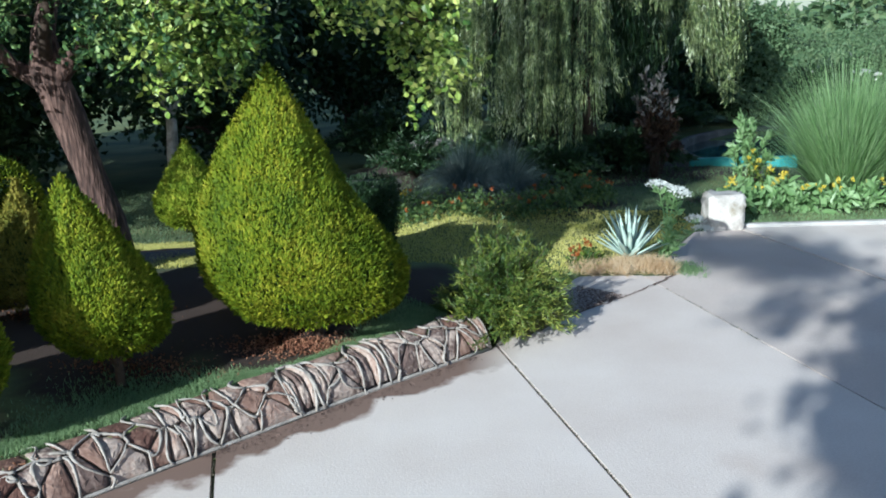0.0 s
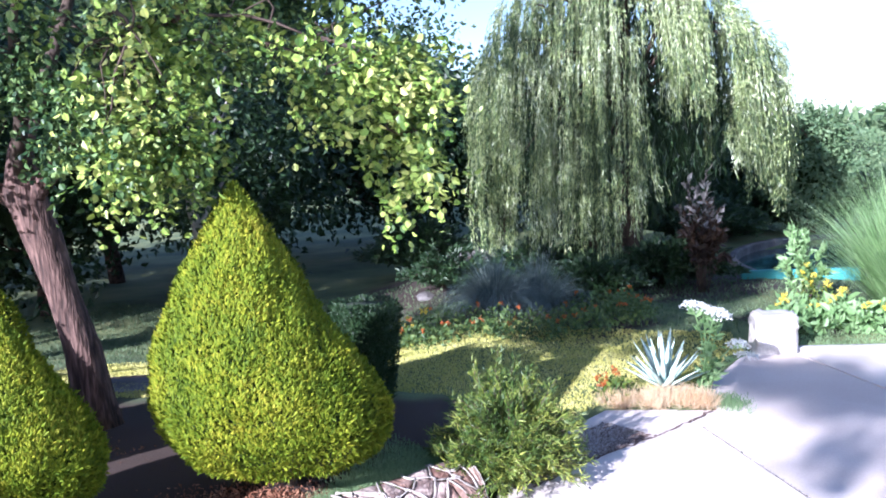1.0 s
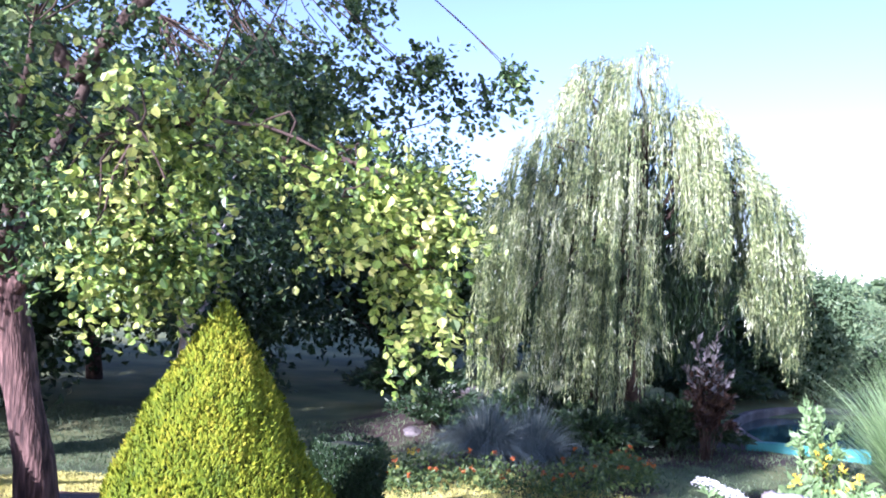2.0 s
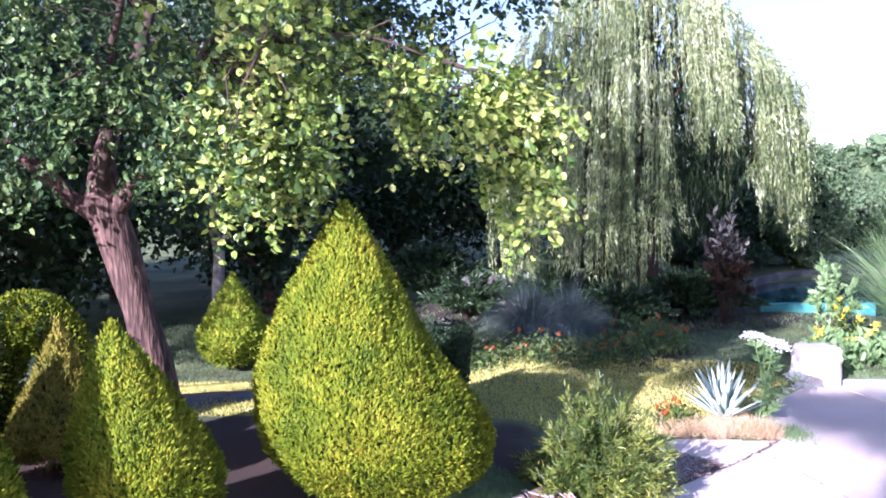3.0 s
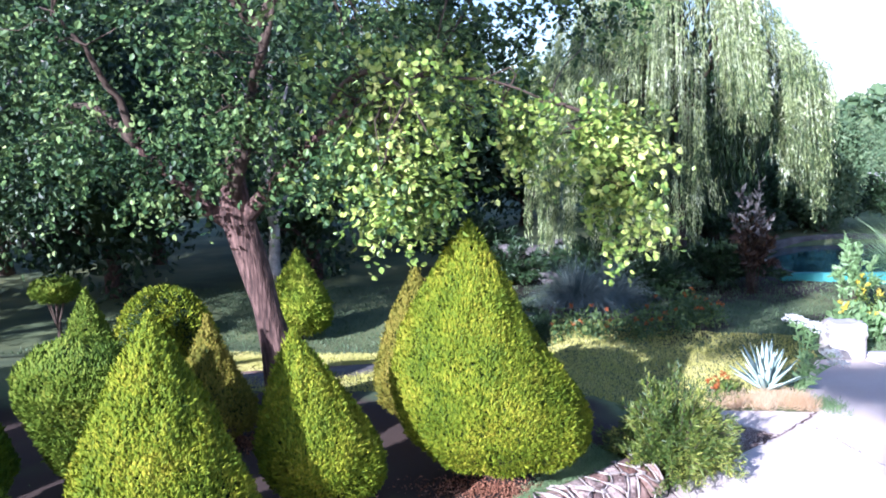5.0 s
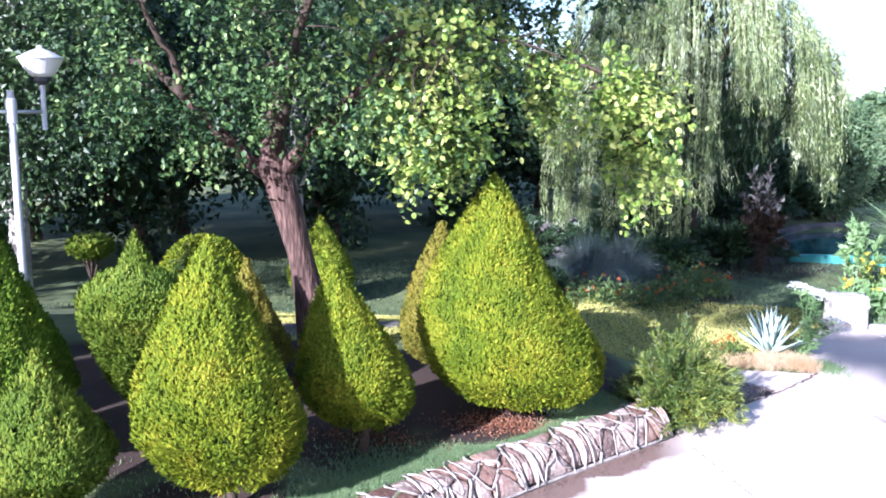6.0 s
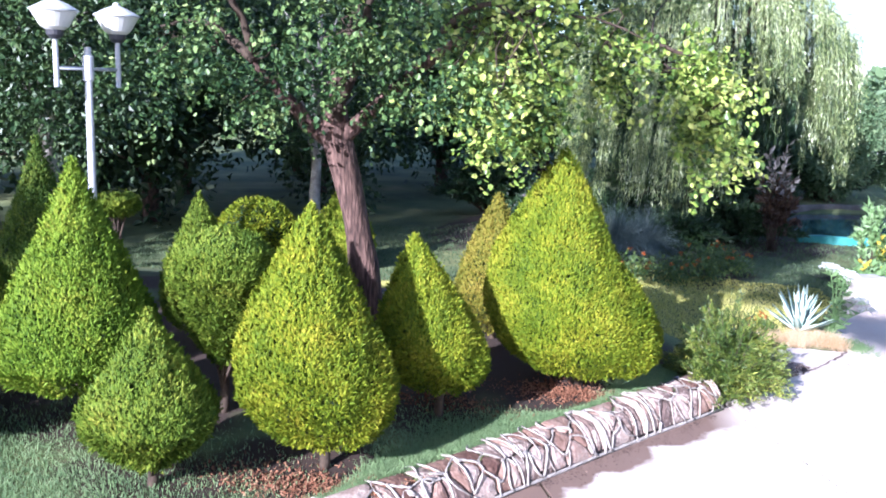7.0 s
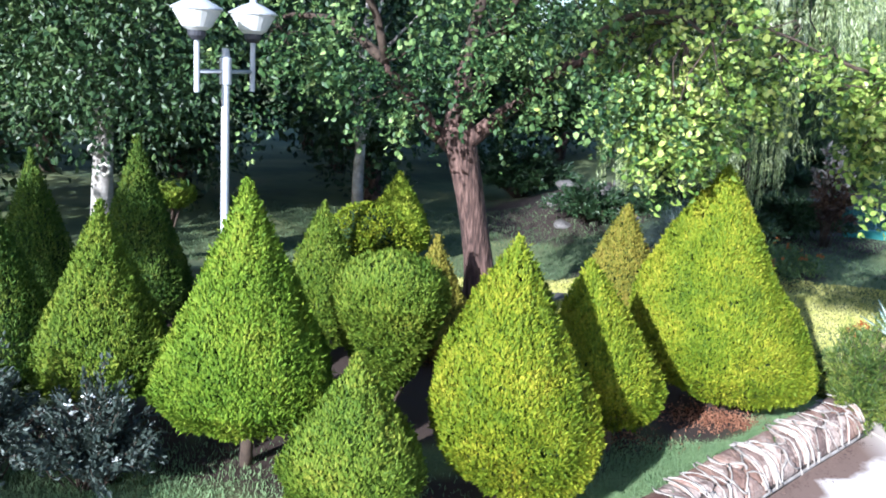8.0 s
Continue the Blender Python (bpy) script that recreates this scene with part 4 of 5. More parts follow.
def willow(at, top, label):
    """A dome of hanging bundles in two lobes, with dark gaps between them and a ragged hem."""
    r = np.random.default_rng(31)
    x, y = at
    g = float(ground_z(x, y))
    ob = thing("weeping_willow", label, "tree", at=(x, y, g))
    t = Tubes()
    t.add([(0, 0, -0.1), (0.05, 0, 0.9), (-0.05, 0.1, 1.9), (0.1, 0, 3.0)], [0.24, 0.18, 0.16, 0.12], 12, 0.3)
    part("trunk", t.mesh("trunk", M_TWIG), ob)

    def crest(a):
        """Height of the dome's top line over the place across."""
        return top - 0.16 * (a + 0.35) ** 2 - 0.45 * smooth(np.array(a), 0.15, 0.45) + 0.10 * math.sin(a * 7.0 + 1.0)

    def hem(a):
        if a < 0.40:
            return 0.36 + 0.22 * math.sin(a * 5.0 + 0.6)
        return 2.15 if a < 0.95 else 1.15 + 0.35 * math.sin(a * 6.0)

    base, way, side, size = [], [], [], []
    strands = Tubes()
    made = 0
    while made < 430:
        front = r.random() < 0.74
        phi = math.pi * (r.uniform(1.0, 2.0) if front else r.uniform(0.0, 1.0))
        q = r.uniform(0.04, 1.0) ** 0.55
        ax, ay = 2.15 * q * math.cos(phi), 1.85 * q * math.sin(phi)
        ridge = float(crest(ax))
        z0 = ridge - (ridge - 3.0 - 0.3 * r.random()) * q ** 2.6 - (r.uniform(0.0, 1.6) if r.random() < 0.35 else 0.0)
        low = made > 350
        if low:
            q, front = r.uniform(0.7, 1.0), True
            phi = math.pi * r.uniform(1.0, 2.0)
            ax, ay = 2.15 * q * math.cos(phi), 1.85 * q * math.sin(phi)
            z0 = r.uniform(1.7, 3.1)
        end = hem(ax) + abs(r.normal(0, 0.40)) if low else max(hem(ax) + abs(r.normal(0, 0.22)), z0 - r.uniform(0.9, 2.5))
        mid = 0.5 * (z0 + end)
        gap = -0.15 + 0.27 * (4.4 - mid)
        if front and (abs(ax * 1.06 - gap) < 0.15 or (abs(ax - 1.08) < 0.12 and mid < 3.5)):
            continue
        if z0 - end < 0.5:
            continue
        made += 1
        if made % 13 == 0:
            one = Tubes()
            one.add(curve_points((0.05, 0, 2.2 + 0.6 * r.random()), (ax * 0.9, ay * 0.9, z0 - g - 0.10), (0, 0, 0.40), 8, 0.03), taper(0.045, 0.008, 8), 6, 0.2)
            part("limb", one.mesh("limb", M_TWIG), ob)
        out = Vector((math.cos(phi), math.sin(phi), 0))
        wide = r.uniform(0.02, 0.06)
        for _ in range(int(r.uniform(5, 10))):
            p = Vector((ax + r.normal(0, wide), ay + r.normal(0, wide), z0 - g - abs(r.normal(0, 0.10))))
            stop = end + abs(r.normal(0, 0.20)) - g
            length = max(0.3, p.z - stop)
            sway = r.normal(0, 0.02, 2)
            line = []
            for m in range(7):
                u = m / 6
                e = 1 - (1 - u) ** 2
                line.append(p + out * (0.20 * e) + Vector((sway[0] * u + 0.014 * math.sin(6 * u + p.x * 9), sway[1] * u, 0.10 * math.sin(math.pi * min(u * 3, 1)) - length * u ** 1.15)))
            strands.add(line, taper(0.0025, 0.0012, 6), 3)
            m = int(length * 30)
            ss = r.uniform(0.0, 1, m)
            P = np.array([tuple(c) for c in line])
            k0 = np.minimum((ss * 6).astype(int), 5)
            fr = (ss * 6 - k0)[:, None]
            base.append(P[k0] * (1 - fr) + P[k0 + 1] * fr)
            way.append(r.normal(0, 0.30, (m, 3)) + unit(P[k0 + 1] - P[k0]))
            side.append(r.normal(0, 1, (m, 3)))
            size.append(r.uniform(0.05, 0.10, m))
    base, way, side, size = (np.concatenate(q) for q in (base, way, side, size))
    # dark leaves fill the dome, standing in for its inner shade
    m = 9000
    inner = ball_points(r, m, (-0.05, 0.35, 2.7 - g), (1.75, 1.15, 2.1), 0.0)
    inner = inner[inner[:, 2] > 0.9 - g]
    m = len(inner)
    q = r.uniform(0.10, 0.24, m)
    part("inner_leaves", blades_mesh("inner_leaves", inner, r.normal(0, 0.25, (m, 3)) + np.array([0, 0, -1.0]), r.normal(0, 1, (m, 3)), q, q * 0.22, M_DARK_LEAF), ob, "inner leaves coloured dark as shade")
    tagged(part("hanging_growth", strands.mesh("hanging_growth", M_WILLOW), ob), kind="stuff")
    part("crown", blades_mesh("crown", base, way, side, size, size * 0.17, M_WILLOW), ob, "long hanging sprays of narrow leaves")


willow((1.60, 13.5), 5.45, "weeping willow with long hanging sunlit sprays of leaves")


def wood_tree(at, height, radius, material, seed, name="background_tree", label="dark leafy tree at the back of the garden", low=0.8, leaf=0.16, count=5200, bark=None, trunk=0.16, core=True, front=0, foot=(0.0, 0.0)):
    r = np.random.default_rng(seed)
    x, y = at
    g = float(ground_z(x, y))
    ob = thing(name, label, "tree", at=(x, y, g))
    t = Tubes()
    t.add(curve_points((*foot, -0.1), (r.normal(0, .15), r.normal(0, .15), height * 0.7), (r.normal(0, .1), 0, 0), 8, 0.02), taper(trunk, trunk * 0.35, 8), 10, 0.3)
    for k in range(9):
        a = r.uniform(0, 6.3)
        z = low + (height - low) * r.uniform(0.05, 0.7)
        t.add(curve_points((0, 0, z * 0.8), (radius * 0.75 * math.cos(a), radius * 0.75 * math.sin(a), z + height * 0.12), (0, 0, 0.15), 5, 0.03), taper(trunk * 0.4, trunk * 0.08, 5), 6)
    part("trunk", t.mesh("trunk", bark or M_BARK), ob)
    mid = (low + height) / 2
    cl = np.concatenate([ball_points(r, 70, (0, 0, mid), (radius, radius, (height - low) / 2), 0.75), ball_points(r, 40, (r.normal(0, radius * .3), r.normal(0, radius * .3), mid), (radius * 1.15, radius * 0.9, (height - low) * 0.42), 0.6)])
    if front:
        cl = np.concatenate([cl, ball_points(r, front, (0.45, -0.9, mid * 0.72), (1.3, 0.8, 1.1), 0.2)])
    per = count // len(cl)
    pos, way = leaf_cloud(r, cl, per, radius * 0.16, 0.3)
    n = len(pos)
    s = leaf * r.uniform(0.6, 1.3, n)
    crown = part("crown", blades_mesh("crown", pos, way, r.normal(0, 1, (n, 3)), s, s * 0.65, material), ob)
    # dark shell stands in for the shade within the crown
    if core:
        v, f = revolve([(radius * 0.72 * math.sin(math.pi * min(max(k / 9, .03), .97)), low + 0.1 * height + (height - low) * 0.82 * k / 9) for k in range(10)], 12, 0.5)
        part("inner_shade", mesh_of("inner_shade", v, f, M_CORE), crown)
    return ob


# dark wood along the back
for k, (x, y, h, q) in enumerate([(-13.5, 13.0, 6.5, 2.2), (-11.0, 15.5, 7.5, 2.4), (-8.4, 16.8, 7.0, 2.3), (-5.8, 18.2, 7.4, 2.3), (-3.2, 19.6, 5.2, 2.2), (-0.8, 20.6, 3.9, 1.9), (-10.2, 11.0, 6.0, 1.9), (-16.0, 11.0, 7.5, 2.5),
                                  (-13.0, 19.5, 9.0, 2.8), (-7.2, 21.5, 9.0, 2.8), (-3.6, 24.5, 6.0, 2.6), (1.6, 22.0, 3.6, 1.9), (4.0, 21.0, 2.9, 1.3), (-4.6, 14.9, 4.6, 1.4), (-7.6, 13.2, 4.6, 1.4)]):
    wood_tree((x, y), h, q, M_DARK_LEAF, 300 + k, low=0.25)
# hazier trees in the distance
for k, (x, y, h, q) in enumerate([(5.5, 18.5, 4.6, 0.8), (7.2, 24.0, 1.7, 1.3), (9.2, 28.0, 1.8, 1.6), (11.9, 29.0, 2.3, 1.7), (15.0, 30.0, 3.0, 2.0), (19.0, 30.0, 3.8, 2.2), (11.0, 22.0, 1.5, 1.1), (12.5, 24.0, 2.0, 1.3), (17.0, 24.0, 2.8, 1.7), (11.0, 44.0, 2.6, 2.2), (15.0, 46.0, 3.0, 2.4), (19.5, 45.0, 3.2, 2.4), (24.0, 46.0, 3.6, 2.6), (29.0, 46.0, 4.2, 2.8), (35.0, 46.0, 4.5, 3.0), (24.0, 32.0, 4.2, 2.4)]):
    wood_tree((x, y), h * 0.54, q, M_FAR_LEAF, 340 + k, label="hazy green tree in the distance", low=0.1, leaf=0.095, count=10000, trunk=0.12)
def far_woods():
    """A low belt of distant trees all round the horizon on the open side."""
    r = np.random.default_rng(390)
    n = 16000
    a = r.uniform(-0.25, 1.75, n)
    q = r.uniform(75, 110, n)
    top = 3.2 + 1.4 * np.sin(a * 23) + 1.0 * np.sin(a * 51 + 1)
    b = np.stack([q * np.sin(a), q * np.cos(a), np.maximum(0, top) * r.uniform(0, 1, n) ** 0.7], 1)
    s = r.uniform(0.7, 1.6, n)
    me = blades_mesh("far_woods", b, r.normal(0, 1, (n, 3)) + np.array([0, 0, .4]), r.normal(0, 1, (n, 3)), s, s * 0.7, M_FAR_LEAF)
    single("far_woods", me, "low hazy belt of distant trees", "woods", kind="stuff")


far_woods()
# trees with bare trunks on the back lawn
PRUNED = wood_tree((-6.77, 8.5), 5.6, 1.7, M_SHADE_LEAF, 360, "pruned_tree", "tree with a pale trunk and round pruning scars", low=1.45, leaf=0.07, count=26000, bark=M_PALE_BARK, trunk=0.13, core=False, front=80)
wood_tree((-4.42, 12.0), 5.2, 1.4, M_DARK_LEAF, 361, "slender_tree", "slender tree with a pale bare trunk", low=1.5, leaf=0.11, count=5000, bark=M_PALE_BARK, trunk=0.10, core=False)


def pruning_scars(tree, spots):
    """Swollen pale rings where branches were cut off."""
    for x, y, z, q in spots:
        t = Tubes()
        c = Vector((x, y, z)) - tree.location
        ring = [c + Vector((q * math.cos(k * math.pi / 8), -0.02, q * 1.1 * math.sin(k * math.pi / 8))) for k in range(17)]
        t.add(ring, [q * 0.38] * 17, 8, 0.2)
        part("pruning_scar", t.mesh("pruning_scar", M_SCAR), tree, "swollen whitish pruning scar")


pruning_scars(PRUNED, [(-6.68, 8.37, 0.96, 0.058), (-6.79, 8.36, 1.17, 0.050)])
# shade trees behind and beside the drive, added for the shade they cast
wood_tree((-1.10, -4.75), 5.9, 1.25, M_DARK_LEAF, 370, "shade_tree", "tree whose shade falls on the drive", low=3.1, leaf=0.15, count=26000, trunk=0.11, foot=(0.95, -0.73))


def ragged_tree(at, height, lobes):
    """A tall thin-crowned tree, added unseen: separate tufts of foliage on long limbs, placed for their shadows."""
    r = np.random.default_rng(373)
    x, y = at
    ob = thing("shade_tree", "unseen tall ragged tree added to cast shade", "tree", at=(x, y, 0))
    t = Tubes()
    t.add(curve_points((0, 0, -0.1), (0.1, 0, height), (0.1, 0, 0), 8, 0.02), taper(0.09, 0.05, 8), 10, 0.3)
    part("trunk", t.mesh("trunk", M_BARK), ob)
    cl = []
    for c, q in lobes:
        c = Vector(c) - Vector((x, y, 0))
        one = Tubes()
        one.add(curve_points((0.1, 0, height * 0.97), c, (0, 0, 0.2), 6, 0.02), taper(0.035, 0.015, 6), 6)
        part("limb", one.mesh("limb", M_BARK), ob)
        cl.append(ball_points(r, max(3, int(70 * q * q)), c, (q, q * 0.38, q * 0.30), 0.1))
    pos, way = leaf_cloud(r, np.concatenate(cl), 60, 0.09, 0.3)
    size = 0.12 * r.uniform(0.6, 1.3, len(pos))
    part("crown", blades_mesh("crown", pos, way, r.normal(0, 1, pos.shape), size, size * 0.65, M_DARK_LEAF), ob)


# tufts set where their shadows land on bed, lawn and drive
ragged_tree((-10.0, -10.6), 4.6, [((-11.74, -9.42, 6.0), 0.8), ((-12.42, -9.71, 5.8), 0.6), ((-11.43, -5.69, 6.3), 0.62), ((-12.62, -6.06, 6.6), 0.5)])
ragged_tree((-3.2, -8.4), 5.9, [((-5.42, -6.79, 7.0), 0.42), ((-4.86, -6.98, 6.8), 0.4), ((-4.61, -6.96, 6.2), 0.14), ((-7.75, -7.16, 9.06), 0.65), ((-7.94, -7.16, 9.64), 0.75), ((-7.24, -7.66, 8.0), 0.36), ((-8.17, -7.21, 8.6), 0.6)])
wood_tree((-11.5, 5.5), 9.5, 2.6, M_DARK_LEAF, 371, "shade_tree", "tall dark tree added beside the garden for its shade", low=1.2)
wood_tree((-9.6, 8.6), 8.5, 2.0, M_DARK_LEAF, 372, "shade_tree", "tall dark tree added beside the garden for its shade", low=0.8)


# ---------------------------------------------------------------- lamp
def lantern():
    x, y = -4.18, 4.54
    g = float(ground_z(x, y))
    ob = thing("garden_lamp", "pale grey twin-headed garden lamp post with milky cone shades", "street lamp", at=(x, y, g))
    H = 2.375 - g
    v, f = revolve([(0.05, -0.05), (0.05, 0.03), (0.028, 0.06), (0.024, H - 0.22), (0.036, H - 0.215), (0.036, H - 0.06), (0.024, H - 0.05), (0.021, H)], 16)
    part("post", mesh_of("post", v, f, M_METAL, False), ob)
    d = Vector((0.125, 0.218, 0)).normalized()
    t = Tubes()
    t.add([-d * 0.225 + Vector((0, 0, H - 0.14)), d * 0.225 + Vector((0, 0, H - 0.14))], [0.012] * 2, 10)
    part("crossbar", t.mesh("crossbar", M_METAL), ob)
    for sgn in (-1, 1):
        c = d * 0.225 * sgn
        head = thing("lamp_head", "milky cone shade on a thin tube", "", at=c)
        head.parent = ob
        del head["label"]
        v, f = revolve([(0.017, H - 0.26), (0.017, H + 0.04)], 12)
        part("tube", mesh_of("tube", v, f, M_METAL), head)
        v, f = revolve([(0.030, H + 0.04), (0.052, H + 0.065), (0.056, H + 0.10)], 16)
        part("socket", mesh_of("socket", v, f, M_DARKMETAL), head, "dark socket")
        v, f = revolve([(0.056, H + 0.095), (0.085, H + 0.115), (0.138, H + 0.205), (0.146, H + 0.213)], 24)
        part("bowl", mesh_of("bowl", v, f, M_GLOBE, False), head, "milky white bowl")
        v, f = revolve([(0.150, H + 0.212), (0.150, H + 0.222), (0.075, H + 0.262), (0.024, H + 0.282), (0.020, H + 0.30), (0.004, H + 0.305)], 24)
        part("lid", mesh_of("lid", v, f, M_METAL, False), head, "shallow conical lid")


lantern()


# ---------------------------------------------------------------- shrubs and flowers
def spray_shrub(at, radius, height, material, stems, per, label, name="shrub", leaf=0.035, seed=0, spread=0.75, category="shrub", slim=0.38, tips=None, wild=0.0):
    """A loose shrub: stems from one foot, arching out, with leaves all along."""
    r = np.random.default_rng(500 + seed)
    x, y = at
    g = float(ground_z(x, y))
    ob = thing(name, label, category, at=(x, y, g))
    t = Tubes()
    B, W, S, Z = [], [], [], []
    for k in range(stems):
        a = r.uniform(0, 2 * math.pi)
        q = radius * math.sqrt(r.uniform(0.02, 1)) * spread
        hgt = height * (1 - 0.62 * (q / (radius * spread)) ** 2) * r.uniform(0.75, 1.05) * (1.18 if r.random() < 0.08 else 1.0)
        hgt *= 1 + wild * r.uniform(-1.0, 0.45)
        q *= 1 + wild * r.uniform(-0.2, 0.6)
        tip = Vector((q * 1.3 * math.cos(a), q * 1.3 * math.sin(a), max(0.06, hgt)))
        pts = curve_points((r.normal(0, .04), r.normal(0, .04), -0.02), tip, (0.0, 0.0, 0.12 * height), 6, 0.01)
        t.add(pts, taper(0.006, 0.002, 6), 4)
        P = np.array([tuple(p) for p in pts])
        ss = r.uniform(0.2, 1, per) ** 0.8
        k0 = np.minimum((ss * 6).astype(int), 5)
        fr = (ss * 6 - k0)[:, None]
        B.append(P[k0] * (1 - fr) + P[k0 + 1] * fr + r.normal(0, 0.012, (per, 3)))
        d = unit(P[k0 + 1] - P[k0])
        W.append(d * 0.9 + r.normal(0, 0.5, (per, 3)))
        S.append(r.normal(0, 1, (per, 3)))
        Z.append(leaf * r.uniform(0.6, 1.3, per))
    tagged(part("stem_growth", t.mesh("stem_growth", M_TWIG), ob), kind="stuff")
    B, W, S, Z = (np.concatenate(q) for q in (B, W, S, Z))
    top = B[:, 2] + r.normal(0, 0.10 * height, len(B)) > (0.62 * height if tips else 9.0)
    part("leaves", blades_mesh("leaves", B[~top], W[~top], S[~top], Z[~top], Z[~top] * slim, material), ob)
    if tips:
        part("upper_leaves", blades_mesh("upper_leaves", B[top], W[top], S[top], Z[top], Z[top] * slim, tips), ob, "cream-white upper leaves")
    return ob


spray_shrub((0.34, 5.42), 0.46, 0.70, M_ROSEMARY, 300, 120, "feathery narrow-leaved evergreen shrub at the end of the wall", leaf=0.048, seed=1, slim=0.17, wild=0.4)
def blossoming_shrub(at, radius, height, stems, seed):
    """A grey-leaved shrub sprinkled with small white flowers."""
    ob = spray_shrub(at, radius, height, M_SILVER, stems, 60, "loose grey-leaved shrub with small white flowers", leaf=0.038, seed=seed, name="silver_shrub", slim=0.5, wild=0.35)
    r = np.random.default_rng(560 + seed)
    for _ in range(14):
        a, q = r.uniform(0, 2 * math.pi), radius * math.sqrt(r.random())
        c = np.array([q * math.cos(a), q * math.sin(a), height * (0.95 - 0.5 * (q / radius) ** 2) * r.uniform(0.6, 1.0)])
        m = 9
        size = r.uniform(0.012, 0.022, m)
        part("blossom", blades_mesh("blossom", c + r.normal(0, 0.010, (m, 3)), r.normal(0, 1, (m, 3)) + np.array([0, -0.3, 0.5]), r.normal(0, 1, (m, 3)), size, size * 0.8, M_WHITE), ob, "small white flower")


blossoming_shrub((-4.40, 3.12), 0.34, 0.55, 90, 2)
blossoming_shrub((-4.95, 3.05), 0.36, 0.72, 100, 3)
spray_shrub((2.41, 11.73), 0.32, 1.55, M_PLUM, 30, 34, "brown-leaved shrub with cream upper leaves under the willow", leaf=0.10, seed=4, name="bronze_shrub", tips=M_CREAM, slim=0.5, wild=0.35)
spray_shrub((3.27, 10.3), 0.30, 1.12, M_REED, 16, 60, "tall leafy plant with yellow flowers", leaf=0.09, seed=5, name="flowering_plant", category="plant")
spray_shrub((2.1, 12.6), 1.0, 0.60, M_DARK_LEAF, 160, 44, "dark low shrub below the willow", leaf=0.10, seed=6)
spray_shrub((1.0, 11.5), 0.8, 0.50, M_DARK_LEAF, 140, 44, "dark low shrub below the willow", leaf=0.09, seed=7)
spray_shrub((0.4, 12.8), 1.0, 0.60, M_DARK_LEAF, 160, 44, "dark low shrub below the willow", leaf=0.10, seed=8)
# dark shrubs added beyond the pond, in place of the shade there
spray_shrub((2.9, 17.0), 1.2, 1.2, M_DARK_LEAF, 160, 44, "dark low shrub added for the shade beyond the pond", leaf=0.12, seed=9)
spray_shrub((4.2, 18.6), 1.3, 1.3, M_DARK_LEAF, 200, 44, "dark shrub added for the shade beyond the pond", leaf=0.13, seed=13)
spray_shrub((3.6, 17.6), 1.0, 0.8, M_DARK_LEAF, 150, 44, "dark low shrub added for the shade beyond the pond", leaf=0.11, seed=15)
spray_shrub((5.4, 19.3), 1.1, 0.9, M_DARK_LEAF, 160, 44, "dark low shrub added for the shade beyond the pond", leaf=0.11, seed=16)
spray_shrub((7.4, 19.2), 1.2, 1.3, M_DARK_LEAF, 180, 44, "dark shrub added for the shade beyond the pond", leaf=0.13, seed=14)
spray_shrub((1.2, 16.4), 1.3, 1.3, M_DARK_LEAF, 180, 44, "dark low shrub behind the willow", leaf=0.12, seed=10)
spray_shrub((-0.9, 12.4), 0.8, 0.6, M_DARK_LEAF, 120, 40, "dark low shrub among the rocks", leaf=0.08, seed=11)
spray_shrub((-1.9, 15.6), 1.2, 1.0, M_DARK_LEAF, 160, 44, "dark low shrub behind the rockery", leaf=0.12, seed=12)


def fountain_grass(at, radius, height, material, blades, label, name, width=0.012, droop=0.45, seed=0):
    r = np.random.default_rng(600 + seed)
    x, y = at
    g = float(ground_z(x, y))
    a = r.uniform(0, 2 * math.pi, blades)
    q = r.uniform(0, 1, blades) ** 0.7
    base = np.stack([np.cos(a) * q * radius * 0.22, np.sin(a) * q * radius * 0.22, np.full(blades, -0.02)], 1)
    lean = q * radius / height
    way = np.stack([np.cos(a) * lean, np.sin(a) * lean, np.ones(blades)], 1) + r.normal(0, 0.15, (blades, 3))
    L = height * r.uniform(0.55, 1.15, blades) * (1.0 + 0.25 * q)
    ob = thing(name, label, "grass", at=(x, y, g))
    for title, pick in (("inner_growth", q < 0.6), ("outer_growth", q >= 0.6)):
        me = arc_blades_mesh(title, base[pick], way[pick], L[pick], width * r.uniform(0.7, 1.3, pick.sum()), (droop * (0.25 + q))[pick], material, 6)
        tagged(part(title, me, ob), kind="stuff")
    return ob


fountain_grass((4.25, 9.95), 1.05, 1.80, M_REED, 3200, "tall pale green fountain of reed grass", "reed_clump", 0.008, 0.34, 1)
fountain_grass((5.0, 10.0), 0.85, 1.75, M_REED, 2400, "tall pale green fountain of reed grass", "reed_clump", 0.008, 0.34, 2)
fountain_grass((-0.10, 9.85), 0.75, 0.85, M_BLUEGRASS, 2000, "drooping clump of grey-blue ornamental grass", "blue_grass_clump", 0.008, 0.75, 3)
fountain_grass((0.35, 10.5), 0.7, 0.95, M_BLUEGRASS, 1500, "drooping clump of grey-blue ornamental grass", "blue_grass_clump", 0.008, 0.72, 4)


